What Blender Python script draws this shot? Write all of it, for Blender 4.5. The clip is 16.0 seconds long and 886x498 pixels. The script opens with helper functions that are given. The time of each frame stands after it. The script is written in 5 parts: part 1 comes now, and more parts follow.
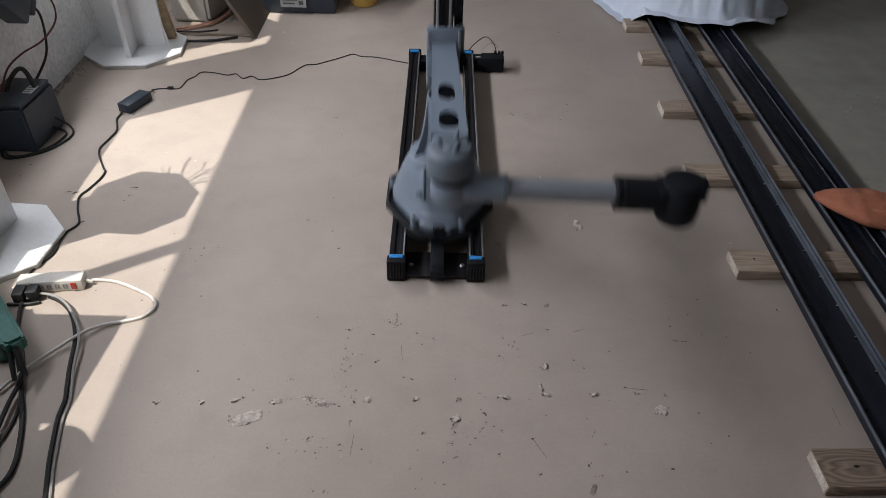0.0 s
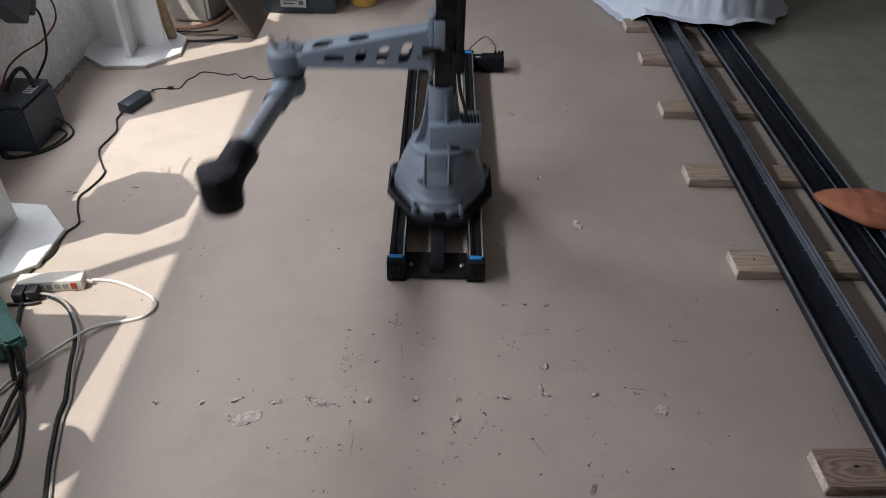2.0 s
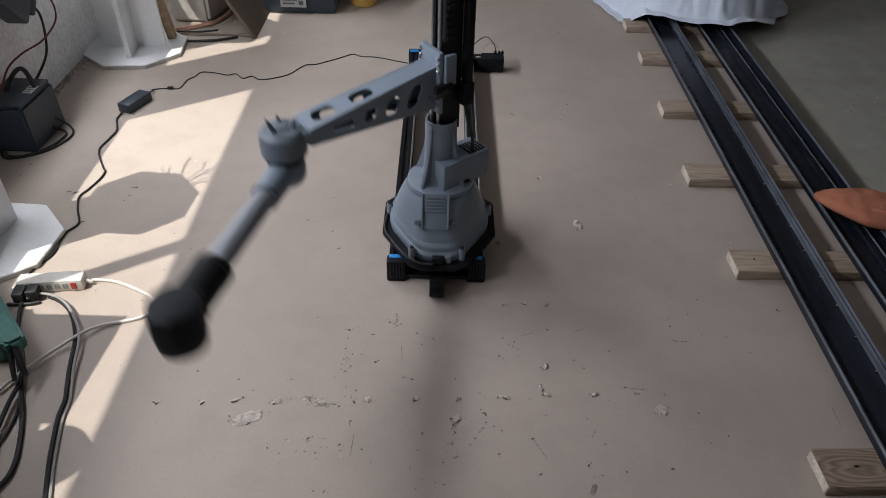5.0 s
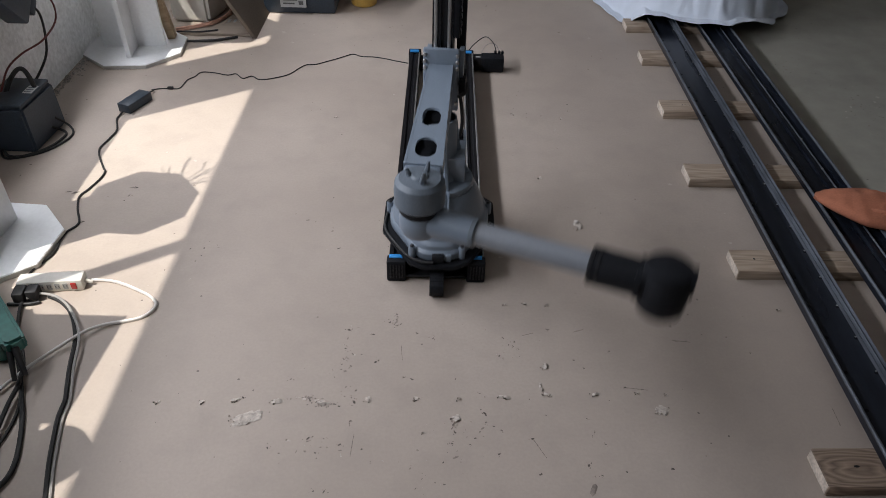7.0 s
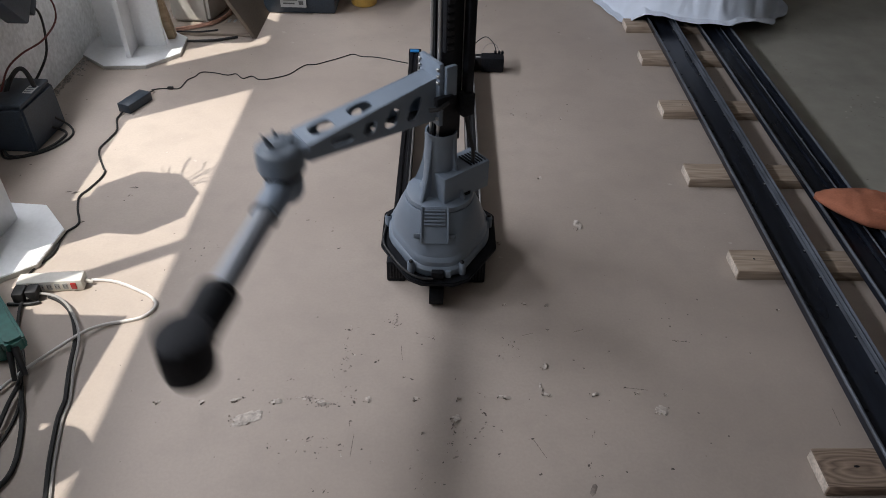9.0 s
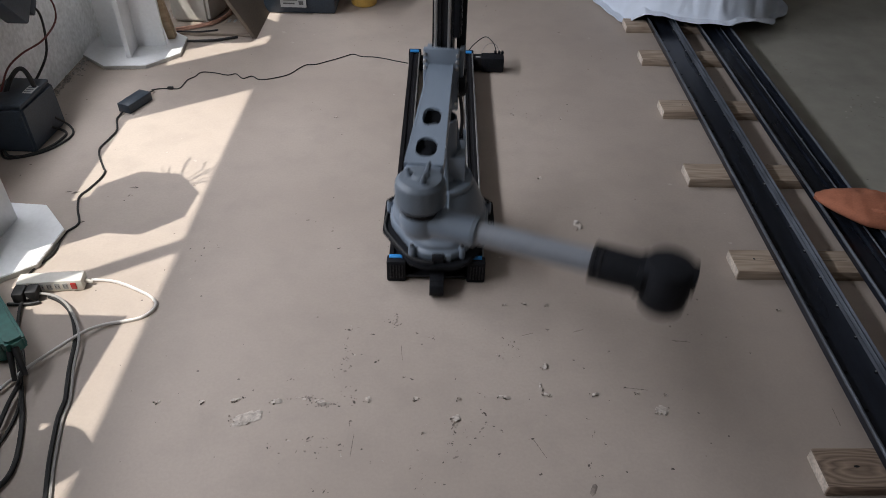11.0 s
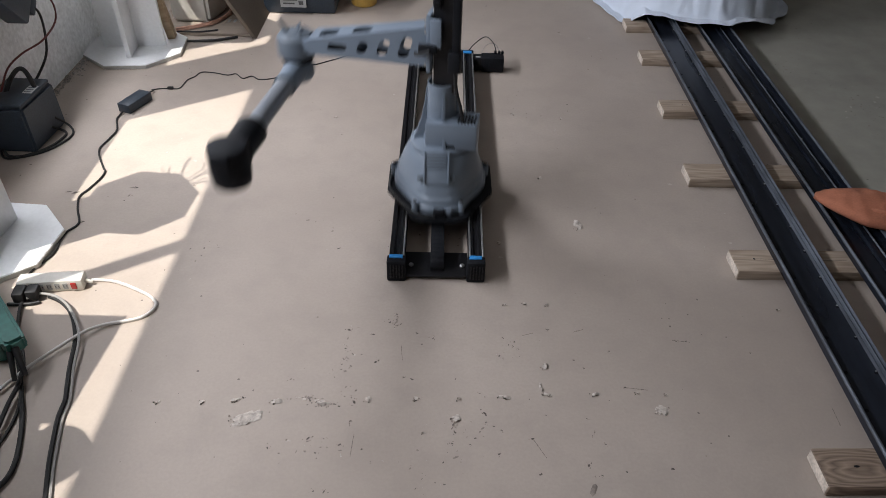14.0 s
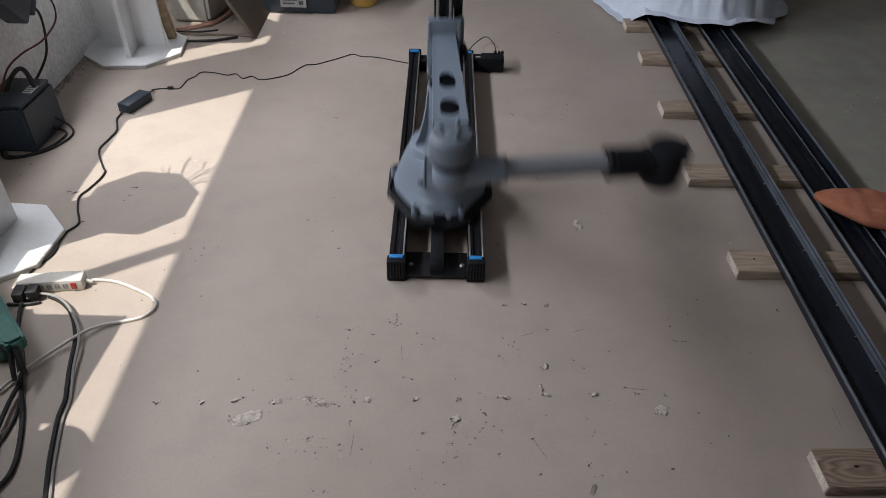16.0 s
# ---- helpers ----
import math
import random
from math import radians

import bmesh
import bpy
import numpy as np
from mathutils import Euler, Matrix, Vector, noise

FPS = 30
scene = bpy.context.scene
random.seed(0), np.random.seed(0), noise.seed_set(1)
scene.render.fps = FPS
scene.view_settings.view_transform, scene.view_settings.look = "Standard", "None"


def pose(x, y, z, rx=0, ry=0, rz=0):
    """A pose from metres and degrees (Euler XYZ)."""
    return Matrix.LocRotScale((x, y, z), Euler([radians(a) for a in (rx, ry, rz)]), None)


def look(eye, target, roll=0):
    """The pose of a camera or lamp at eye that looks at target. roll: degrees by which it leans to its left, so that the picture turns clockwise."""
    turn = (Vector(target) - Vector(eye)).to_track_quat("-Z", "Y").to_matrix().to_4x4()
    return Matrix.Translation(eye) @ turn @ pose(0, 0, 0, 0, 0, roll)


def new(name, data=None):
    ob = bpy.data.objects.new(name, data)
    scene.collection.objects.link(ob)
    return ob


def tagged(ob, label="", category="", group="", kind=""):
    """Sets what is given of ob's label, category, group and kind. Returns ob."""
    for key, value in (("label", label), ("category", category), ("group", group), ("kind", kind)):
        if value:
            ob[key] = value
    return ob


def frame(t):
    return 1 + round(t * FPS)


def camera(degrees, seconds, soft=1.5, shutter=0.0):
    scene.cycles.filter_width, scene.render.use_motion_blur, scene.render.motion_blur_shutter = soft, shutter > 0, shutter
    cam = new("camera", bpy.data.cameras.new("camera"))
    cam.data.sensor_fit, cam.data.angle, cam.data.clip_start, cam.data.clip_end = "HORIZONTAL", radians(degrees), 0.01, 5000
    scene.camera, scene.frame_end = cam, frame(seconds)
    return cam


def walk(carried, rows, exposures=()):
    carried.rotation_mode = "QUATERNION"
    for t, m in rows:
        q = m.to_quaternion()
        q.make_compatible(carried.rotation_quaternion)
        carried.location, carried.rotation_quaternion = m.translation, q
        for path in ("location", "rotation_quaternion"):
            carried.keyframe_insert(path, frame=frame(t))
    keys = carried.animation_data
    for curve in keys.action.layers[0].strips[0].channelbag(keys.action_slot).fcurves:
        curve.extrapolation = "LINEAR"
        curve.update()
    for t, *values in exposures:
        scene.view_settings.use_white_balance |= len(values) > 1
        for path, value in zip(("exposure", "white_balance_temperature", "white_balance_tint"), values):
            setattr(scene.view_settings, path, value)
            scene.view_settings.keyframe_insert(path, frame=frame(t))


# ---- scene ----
cam = camera(62.45, 16.0, soft=0.45, shutter=0.85)
VIEW = look((0.0, 0.0, 1.246), (0.0133, 1.5521, -0.0153), 1.536)
walk(cam, [(0.0, VIEW), (16.0, VIEW)], exposures=[(0.0, -0.08), (0.5, -0.12), (1.0, -0.06), (4.0, -0.04), (6.5, 0.0), (7.0, 0.04), (7.5, -0.05), (9.0, -0.05), (11.5, -0.05), (12.5, 0.0), (13.5, -0.06), (14.0, 0.2), (14.6, 0.26), (15.0, 0.2), (15.5, 0.04), (16.0, -0.08)])

# ---- light ----
SUN_TO = Vector((0.834, 0.551, -1.88))          # the way the sunlight travels
world = bpy.data.worlds.new("world")
scene.world = world
world.use_nodes = True
wn = world.node_tree
sky = wn.nodes.new("ShaderNodeTexSky")
sky.sky_type, sky.sun_disc = "NISHITA", False
sky.sun_elevation = math.atan2(1.88, 1.0)
sky.sun_rotation = math.atan2(-0.834, -0.551)
wn.links.new(sky.outputs["Color"], wn.nodes["Background"].inputs["Color"])
wn.nodes["Background"].inputs["Strength"].default_value = 0.14
sun = new("sun", bpy.data.lights.new("sun", "SUN"))
sun.data.energy, sun.data.angle, sun.data.color = 5.0, radians(0.55), (1.0, 0.95, 0.87)
sun.matrix_world = look((-4, -3, 8), Vector((-4, -3, 8)) + SUN_TO)


def window_light(name, x, y, z, sx, sy, energy, target, color=(0.935, 0.944, 1.0)):
    lamp = bpy.data.lights.new(name, "AREA")
    lamp.shape, lamp.size, lamp.size_y, lamp.energy, lamp.color = "RECTANGLE", sx, sy, energy, color
    ob = new(name, lamp)
    ob.matrix_world = look((x, y, z), target)
    return ob


window_light("sky_light", -1.585, 1.05, 1.60, 1.80, 0.22, 36.0, (0.0, 1.05, 0.50))
window_light("sky_light", -1.585, 2.78, 1.60, 1.00, 0.22, 26.0, (0.0, 2.7, 0.55))


# ---- materials ----
def material(name, color, rough=0.6, metal=0.0, vary=0.12, scale=8.0, grain=60.0, bump=0.15, dark=None, stretch=None, spec=0.5, island=0.0, depth=0.002):
    m = bpy.data.materials.new(name)
    m.use_nodes = True
    nt = m.node_tree
    n, l = nt.nodes, nt.links
    b = n["Principled BSDF"]
    b.inputs["Roughness"].default_value, b.inputs["Metallic"].default_value = rough, metal
    b.inputs["Specular IOR Level"].default_value = spec
    tc = n.new("ShaderNodeTexCoord")
    mp = n.new("ShaderNodeMapping")
    mp.inputs["Scale"].default_value = stretch or (1, 1, 1)
    l.new(tc.outputs["Object"], mp.inputs["Vector"])
    big = n.new("ShaderNodeTexNoise")
    big.inputs["Scale"].default_value, big.inputs["Detail"].default_value = scale, 5
    fine = n.new("ShaderNodeTexNoise")
    fine.inputs["Scale"].default_value, fine.inputs["Detail"].default_value = grain, 6
    for t in (big, fine):
        l.new(mp.outputs["Vector"], t.inputs["Vector"])
    mix = n.new("ShaderNodeMix")
    mix.data_type = "RGBA"
    c0 = dark or tuple(v * (1 - 2.2 * vary) for v in color)
    c1 = tuple(min(1, v * (1 + vary)) for v in color)
    mix.inputs["A"].default_value, mix.inputs["B"].default_value = (*c0, 1), (*c1, 1)
    add = n.new("ShaderNodeMath")
    add.operation = "MULTIPLY_ADD"
    add.inputs[1].default_value, add.inputs[2].default_value = 0.5, 0.0
    l.new(big.outputs["Fac"], add.inputs[0])
    half = n.new("ShaderNodeMath")
    half.operation = "MULTIPLY_ADD"
    half.inputs[1].default_value = 0.5
    l.new(fine.outputs["Fac"], half.inputs[0])
    l.new(add.outputs[0], half.inputs[2])
    ramp = n.new("ShaderNodeMapRange")
    ramp.inputs["From Min"].default_value, ramp.inputs["From Max"].default_value = 0.32, 0.62
    l.new(half.outputs[0], ramp.inputs["Value"])
    l.new(ramp.outputs["Result"], mix.inputs["Factor"])
    last = mix.outputs["Result"]
    if island:
        info = n.new("ShaderNodeObjectInfo")
        hsv = n.new("ShaderNodeHueSaturation")
        mr = n.new("ShaderNodeMapRange")
        mr.inputs["To Min"].default_value, mr.inputs["To Max"].default_value = 1 - island, 1 + island
        l.new(info.outputs["Random"], mr.inputs["Value"])
        l.new(mr.outputs["Result"], hsv.inputs["Value"])
        l.new(last, hsv.inputs["Color"])
        last = hsv.outputs["Color"]
    l.new(last, b.inputs["Base Color"])
    rr = n.new("ShaderNodeMapRange")
    rr.inputs["To Min"].default_value, rr.inputs["To Max"].default_value = max(0.05, rough - 0.1), min(1, rough + 0.12)
    l.new(big.outputs["Fac"], rr.inputs["Value"])
    l.new(rr.outputs["Result"], b.inputs["Roughness"])
    if bump:
        bp = n.new("ShaderNodeBump")
        bp.inputs["Strength"].default_value, bp.inputs["Distance"].default_value = bump, depth
        l.new(fine.outputs["Fac"], bp.inputs["Height"])
        l.new(bp.outputs["Normal"], b.inputs["Normal"])
    return m


def wood(name, light, dark, rings=7.0, knot=None):
    m = bpy.data.materials.new(name)
    m.use_nodes = True
    n, l = m.node_tree.nodes, m.node_tree.links
    b = n["Principled BSDF"]
    b.inputs["Roughness"].default_value = 0.75
    tc = n.new("ShaderNodeTexCoord")
    info = n.new("ShaderNodeObjectInfo")
    off = n.new("ShaderNodeVectorMath")
    off.operation = "ADD"
    sc = n.new("ShaderNodeMath")
    sc.operation = "MULTIPLY"
    sc.inputs[1].default_value = 37.0
    l.new(info.outputs["Random"], sc.inputs[0])
    l.new(tc.outputs["Object"], off.inputs[0])
    l.new(sc.outputs[0], off.inputs[1])
    mp = n.new("ShaderNodeMapping")
    mp.inputs["Scale"].default_value = (1.2, 9, 9)
    l.new(off.outputs[0], mp.inputs["Vector"])
    wob = n.new("ShaderNodeTexNoise")
    wob.inputs["Scale"].default_value, wob.inputs["Detail"].default_value = 1.6, 3
    l.new(mp.outputs["Vector"], wob.inputs["Vector"])
    saw = n.new("ShaderNodeMath")
    saw.operation = "MULTIPLY"
    saw.inputs[1].default_value = rings
    l.new(wob.outputs["Fac"], saw.inputs[0])
    ping = n.new("ShaderNodeMath")
    ping.operation = "PINGPONG"
    ping.inputs[1].default_value = 0.5
    l.new(saw.outputs[0], ping.inputs[0])
    if knot:
        # growth rings drawn out round a knot
        km = n.new("ShaderNodeMapping")
        km.inputs["Location"].default_value = (-knot[0] * 0.32, -knot[1], 0)
        km.inputs["Scale"].default_value = (0.32, 1, 0.6)
        l.new(tc.outputs["Object"], km.inputs["Vector"])
        kl = n.new("ShaderNodeVectorMath")
        kl.operation = "LENGTH"
        l.new(km.outputs["Vector"], kl.inputs[0])
        kr = n.new("ShaderNodeMath")
        kr.operation = "MULTIPLY_ADD"
        kr.inputs[1].default_value = 150.0
        l.new(kl.outputs["Value"], kr.inputs[0])
        l.new(saw.outputs[0], kr.inputs[2])
        saw.inputs[1].default_value = 11.0
        l.new(kr.outputs[0], ping.inputs[0])
    mp2 = n.new("ShaderNodeMapping")
    mp2.inputs["Scale"].default_value = (4, 160, 160)
    l.new(off.outputs[0], mp2.inputs["Vector"])
    fib = n.new("ShaderNodeTexNoise")
    fib.inputs["Scale"].default_value, fib.inputs["Detail"].default_value = 1.0, 4
    l.new(mp2.outputs["Vector"], fib.inputs["Vector"])
    s = n.new("ShaderNodeMath")
    s.operation = "MULTIPLY_ADD"
    s.inputs[1].default_value = 0.7
    l.new(fib.outputs["Fac"], s.inputs[0])
    l.new(ping.outputs[0], s.inputs[2])
    r = n.new("ShaderNodeMapRange")
    r.inputs["From Min"].default_value, r.inputs["From Max"].default_value = 0.2, 0.95
    l.new(s.outputs[0], r.inputs["Value"])
    mix = n.new("ShaderNodeMix")
    mix.data_type = "RGBA"
    mix.inputs["A"].default_value, mix.inputs["B"].default_value = (*light, 1), (*dark, 1)
    l.new(r.outputs["Result"], mix.inputs["Factor"])
    l.new(mix.outputs["Result"], b.inputs["Base Color"])
    bp = n.new("ShaderNodeBump")
    bp.inputs["Strength"].default_value, bp.inputs["Distance"].default_value = 0.3, 0.002
    l.new(fib.outputs["Fac"], bp.inputs["Height"])
    l.new(bp.outputs["Normal"], b.inputs["Normal"])
    return m


def floor_material():
    """Old painted screed: beige towards the window side, grey-green beyond the steel tracks; pits, stains, scuffs."""
    m = bpy.data.materials.new("painted_screed")
    m.use_nodes = True
    n, l = m.node_tree.nodes, m.node_tree.links
    b = n["Principled BSDF"]
    tc = n.new("ShaderNodeTexCoord")

    def tex(scale, detail=5, rough=0.55, node="ShaderNodeTexNoise", vec=None):
        t = n.new(node)
        t.inputs["Scale"].default_value = scale
        if node == "ShaderNodeTexNoise":
            t.inputs["Detail"].default_value, t.inputs["Roughness"].default_value = detail, rough
        l.new(vec or tc.outputs["Object"], t.inputs["Vector"])
        return t

    def rng(src, a, z, lo=0.0, hi=1.0, smooth=False):
        r = n.new("ShaderNodeMapRange")
        if smooth:
            r.interpolation_type = "SMOOTHSTEP"
        for k, v in zip(("From Min", "From Max", "To Min", "To Max"), (a, z, lo, hi)):
            r.inputs[k].default_value = v
        l.new(src, r.inputs["Value"])
        return r.outputs["Result"]

    def math2(op, a, c):
        x = n.new("ShaderNodeMath")
        x.operation = op
        for i, v in enumerate((a, c)):
            if isinstance(v, (int, float)):
                x.inputs[i].default_value = v
            else:
                l.new(v, x.inputs[i])
        return x.outputs[0]

    def mixc(fac, a, c):
        x = n.new("ShaderNodeMix")
        x.data_type = "RGBA"
        l.new(fac, x.inputs["Factor"])
        for k, v in (("A", a), ("B", c)):
            if isinstance(v, tuple):
                x.inputs[k].default_value = (*v, 1)
            else:
                l.new(v, x.inputs[k])
        return x.outputs["Result"]

    cloud, mid, fine = tex(1.3, 6), tex(9, 7, 0.6), tex(140, 5)
    col = mixc(rng(cloud.outputs["Fac"], 0.35, 0.68), (0.395, 0.335, 0.29), (0.47, 0.405, 0.352))
    col = mixc(rng(mid.outputs["Fac"], 0.46, 0.74, 0, 0.45), col, (0.345, 0.295, 0.26))
    col = mixc(rng(fine.outputs["Fac"], 0.35, 0.70, 0, 0.22), col, (0.31, 0.27, 0.24))
    # grey-green tone beyond the tracks
    sep = n.new("ShaderNodeSeparateXYZ")
    l.new(tc.outputs["Object"], sep.inputs[0])
    edge = math2("ADD", sep.outputs["X"], rng(mid.outputs["Fac"], 0.3, 0.7, -0.05, 0.05))
    grey = mixc(rng(mid.outputs["Fac"], 0.3, 0.7), (0.275, 0.268, 0.235), (0.34, 0.332, 0.29))
    col = mixc(rng(edge, 1.12, 1.24, 0, 1, True), col, grey)
    # sparse dark specks and pale chips, thicker in a few patches
    vor = tex(34, node="ShaderNodeTexVoronoi")
    patch = rng(tex(2.4, 3).outputs["Fac"], 0.5, 0.62, -0.02, 0.075, True)
    warp = math2("ADD", vor.outputs["Distance"], rng(tex(90, 3).outputs["Fac"], 0.3, 0.7, -0.07, 0.07))
    dot = math2("MULTIPLY", math2("LESS_THAN", warp, patch), 0.75)
    col = mixc(dot, col, (0.10, 0.085, 0.075))
    vor2 = tex(13, node="ShaderNodeTexVoronoi")
    chip = math2("LESS_THAN", math2("ADD", vor2.outputs["Distance"], rng(tex(60, 4).outputs["Fac"], 0.3, 0.7, -0.1, 0.1)), rng(tex(1.9, 2).outputs["Fac"], 0.52, 0.66, -0.05, 0.075, True))
    col = mixc(math2("MULTIPLY", chip, 0.55), col, (0.56, 0.52, 0.475))
    l.new(col, b.inputs["Base Color"])
    l.new(rng(cloud.outputs["Fac"], 0.3, 0.7, 0.50, 0.70), b.inputs["Roughness"])
    b.inputs["Specular IOR Level"].default_value = 0.35
    bp = n.new("ShaderNodeBump")
    bp.inputs["Strength"].default_value, bp.inputs["Distance"].default_value = 0.35, 0.002
    l.new(math2("ADD", math2("MULTIPLY", fine.outputs["Fac"], 0.25), math2("SUBTRACT", mid.outputs["Fac"], math2("ADD", dot, chip))), bp.inputs["Height"])
    l.new(bp.outputs["Normal"], b.inputs["Normal"])
    return m


FLOOR = floor_material()
PLASTER = material("rough_white_plaster", (0.85, 0.87, 0.89), 0.9, vary=0.12, scale=5, grain=60, bump=0.7, depth=0.006)
WHITE_BOARD = material("white_laminate", (0.83, 0.85, 0.87), 0.5, vary=0.03, scale=4, grain=90, bump=0.05)
BOARD_EDGE = material("grey_board_edge", (0.50, 0.49, 0.47), 0.7, vary=0.08)
GREY_PRINT = material("grey_printed_plastic", (0.172, 0.212, 0.264), 0.45, vary=0.05, scale=6, grain=300, bump=0.2, stretch=(1, 1, 4))
GREY_DARK = material("dark_grey_printed_plastic", (0.115, 0.14, 0.17), 0.5, vary=0.08, grain=250, bump=0.15)
TUBE = material("grey_painted_tube", (0.235, 0.255, 0.285), 0.38, metal=0.2, vary=0.05, grain=120, bump=0.05)
BLACK_PRINT = material("black_printed_plastic", (0.011, 0.012, 0.015), 0.6, vary=0.2, grain=200, bump=0.2, spec=0.14)
BLACK_METAL = material("black_anodised_aluminium", (0.015, 0.015, 0.018), 0.42, metal=0.4, vary=0.2, grain=200, bump=0.05)
BARE_EDGE = material("bare_aluminium", (0.55, 0.55, 0.55), 0.35, metal=0.9, vary=0.08, grain=150, bump=0.05)
STEEL = material("galvanised_screw_steel", (0.42, 0.42, 0.42), 0.4, metal=0.9, vary=0.1, grain=150, bump=0.05)
TRACK = material("blued_steel_track", (0.015, 0.019, 0.029), 0.27, metal=0.3, vary=0.25, scale=10, grain=70, bump=0.12, stretch=(1, 0.15, 1))
TRACK_EDGE = material("rubbed_steel_edge", (0.165, 0.185, 0.22), 0.40, metal=0.5, vary=0.3, grain=60, bump=0.1, stretch=(1, 0.15, 1))
RUBBER = material("black_cable_rubber", (0.011, 0.011, 0.012), 0.55, vary=0.15, bump=0.05)
GREY_CABLE = material("grey_cable_sheath", (0.30, 0.29, 0.28), 0.5, vary=0.08, bump=0.05)
WHITE_CABLE = material("white_cable_sheath", (0.64, 0.62, 0.60), 0.45, vary=0.05, bump=0.05)
RED_CABLE = material("red_cable_sheath", (0.11, 0.022, 0.022), 0.5, vary=0.12, bump=0.05)
ORANGE_CABLE = material("copper_orange_cable", (0.52, 0.30, 0.22), 0.5, vary=0.2, bump=0.05)
WHITE_PLASTIC = material("off_white_plastic", (0.72, 0.70, 0.65), 0.4, vary=0.04, bump=0.03)
RED_PLASTIC = material("red_rocker_plastic", (0.42, 0.03, 0.025), 0.35, vary=0.08, bump=0.02)
DARK_BOX = material("charcoal_case_plastic", (0.030, 0.044, 0.064), 0.48, vary=0.15, grain=180, bump=0.15)
LABEL = material("paper_label", (0.42, 0.43, 0.43), 0.6, vary=0.05, bump=0.02)
INK = material("grey_print_ink", (0.10, 0.10, 0.10), 0.7, vary=0.1, bump=0.0)
BLUE_TAPE = material("bright_blue_plastic", (0.03, 0.25, 0.62), 0.4, vary=0.06, bump=0.02)
PINE = wood("pine_lumber", (0.42, 0.342, 0.268), (0.235, 0.175, 0.128), 10)
END_GRAIN = material("pale_sawn_end_grain", (0.56, 0.49, 0.42), 0.9, vary=0.2, scale=30, grain=160, bump=0.5)
OLD_PINE = wood("weathered_lumber", (0.31, 0.232, 0.172), (0.105, 0.072, 0.052), 9, (0.073, 0.046))
POST_PINE = wood("pale_batten", (0.56, 0.44, 0.30), (0.38, 0.28, 0.18))
PLY = wood("plywood", (0.34, 0.285, 0.235), (0.27, 0.22, 0.18), 3)
OLIVE_BOARD = material("brown_fibreboard", (0.17, 0.142, 0.115), 0.8, vary=0.1, scale=5, grain=150)
LINEN = material("pale_blue_cotton_sheet", (0.66, 0.725, 0.83), 0.9, vary=0.08, scale=5, grain=500, bump=0.25)
ORANGE_FELT = material("orange_brown_suede", (0.37, 0.135, 0.076), 0.9, vary=0.12, scale=14, grain=220, bump=0.3)
YELLOW_TUB = material("yellow_plastic", (0.55, 0.34, 0.075), 0.45, vary=0.1, scale=9, bump=0.06)
TEAL = material("teal_painted_steel", (0.028, 0.145, 0.125), 0.45, vary=0.15, scale=12, bump=0.08)
UNSEEN_WALL = material("unseen_wall_grey", (0.44, 0.425, 0.40), 0.9, vary=0.1, scale=2, bump=0.2)
CHIP = material("scraped_pale_filler", (0.53, 0.475, 0.425), 0.9, vary=0.15, scale=60, grain=200, bump=0.4)
PIT = material("dirt_and_gouge_shade", (0.11, 0.092, 0.08), 0.95, vary=0.3, scale=40, grain=200, bump=0.2)
SCUFF = material("smear_and_gouge_shade", (0.28, 0.238, 0.208), 0.9, vary=0.2, scale=40, grain=200, bump=0.2)
GRIT = material("grey_mortar_grit", (0.34, 0.32, 0.30), 0.95, vary=0.35, scale=60, grain=300, bump=0.3)
CEILING = material("unseen_ceiling_grey", (0.62, 0.61, 0.59), 0.95, vary=0.05, scale=2, bump=0.2)


# ---- mesh tools ----
def mesh_of(bm, name, mat, smooth=True):
    bmesh.ops.recalc_face_normals(bm, faces=bm.faces)
    me = bpy.data.meshes.new(name)
    bm.to_mesh(me)
    bm.free()
    me.materials.append(mat)
    if smooth:
        me.shade_smooth()
        me.set_sharp_from_angle(angle=radians(35))
    return me


def part(name, bm, mat, parent=None, label="", at=None):
    ob = new(name, mesh_of(bm, name, mat))
    if parent:
        ob.parent = parent
    if at is not None:
        ob.matrix_basis = at
    if label:
        tagged(ob, label)
    return ob


def thing(name, label, category, at=None, group="", kind=""):
    ob = new(name)
    ob.empty_display_size = 0.05
    if at is not None:
        ob.matrix_basis = at
    return tagged(ob, label, category, group, kind)


def box(x0, x1, y0, y1, z0, z1, bevel=0.002, bm=None, m=None):
    own = bmesh.new()
    bmesh.ops.create_cube(own, size=1)
    for v in own.verts:
        v.co = ((x0 + x1) / 2 + v.co.x * (x1 - x0), (y0 + y1) / 2 + v.co.y * (y1 - y0), (z0 + z1) / 2 + v.co.z * (z1 - z0))
    if bevel:
        bmesh.ops.bevel(own, geom=own.edges[:], offset=bevel, segments=2, affect="EDGES", profile=0.5)
    if m is not None:
        own.transform(m)
    return merge(bm, own)


def merge(bm, own):
    if bm is None:
        return own
    me = bpy.data.meshes.new("tmp")
    own.to_mesh(me)
    own.free()
    bm.from_mesh(me)
    bpy.data.meshes.remove(me)
    return bm


def turned(profile, n=40, bm=None, m=None, squash=None):
    """A body turned about z from (radius, height) pairs; squash(angle) scales the radius."""
    own = bmesh.new()
    rings = []
    for r, z in profile:
        ring = []
        for i in range(n):
            a = 2 * math.pi * i / n
            k = squash(a) if squash else 1
            ring.append(own.verts.new((r * k * math.cos(a), r * k * math.sin(a), z)))
        rings.append(ring)
    for a, c in zip(rings, rings[1:]):
        for i in range(n):
            own.faces.new((a[i], a[(i + 1) % n], c[(i + 1) % n], c[i]))
    own.faces.new(rings[0][::-1])
    own.faces.new(rings[-1])
    if m is not None:
        own.transform(m)
    return merge(bm, own)


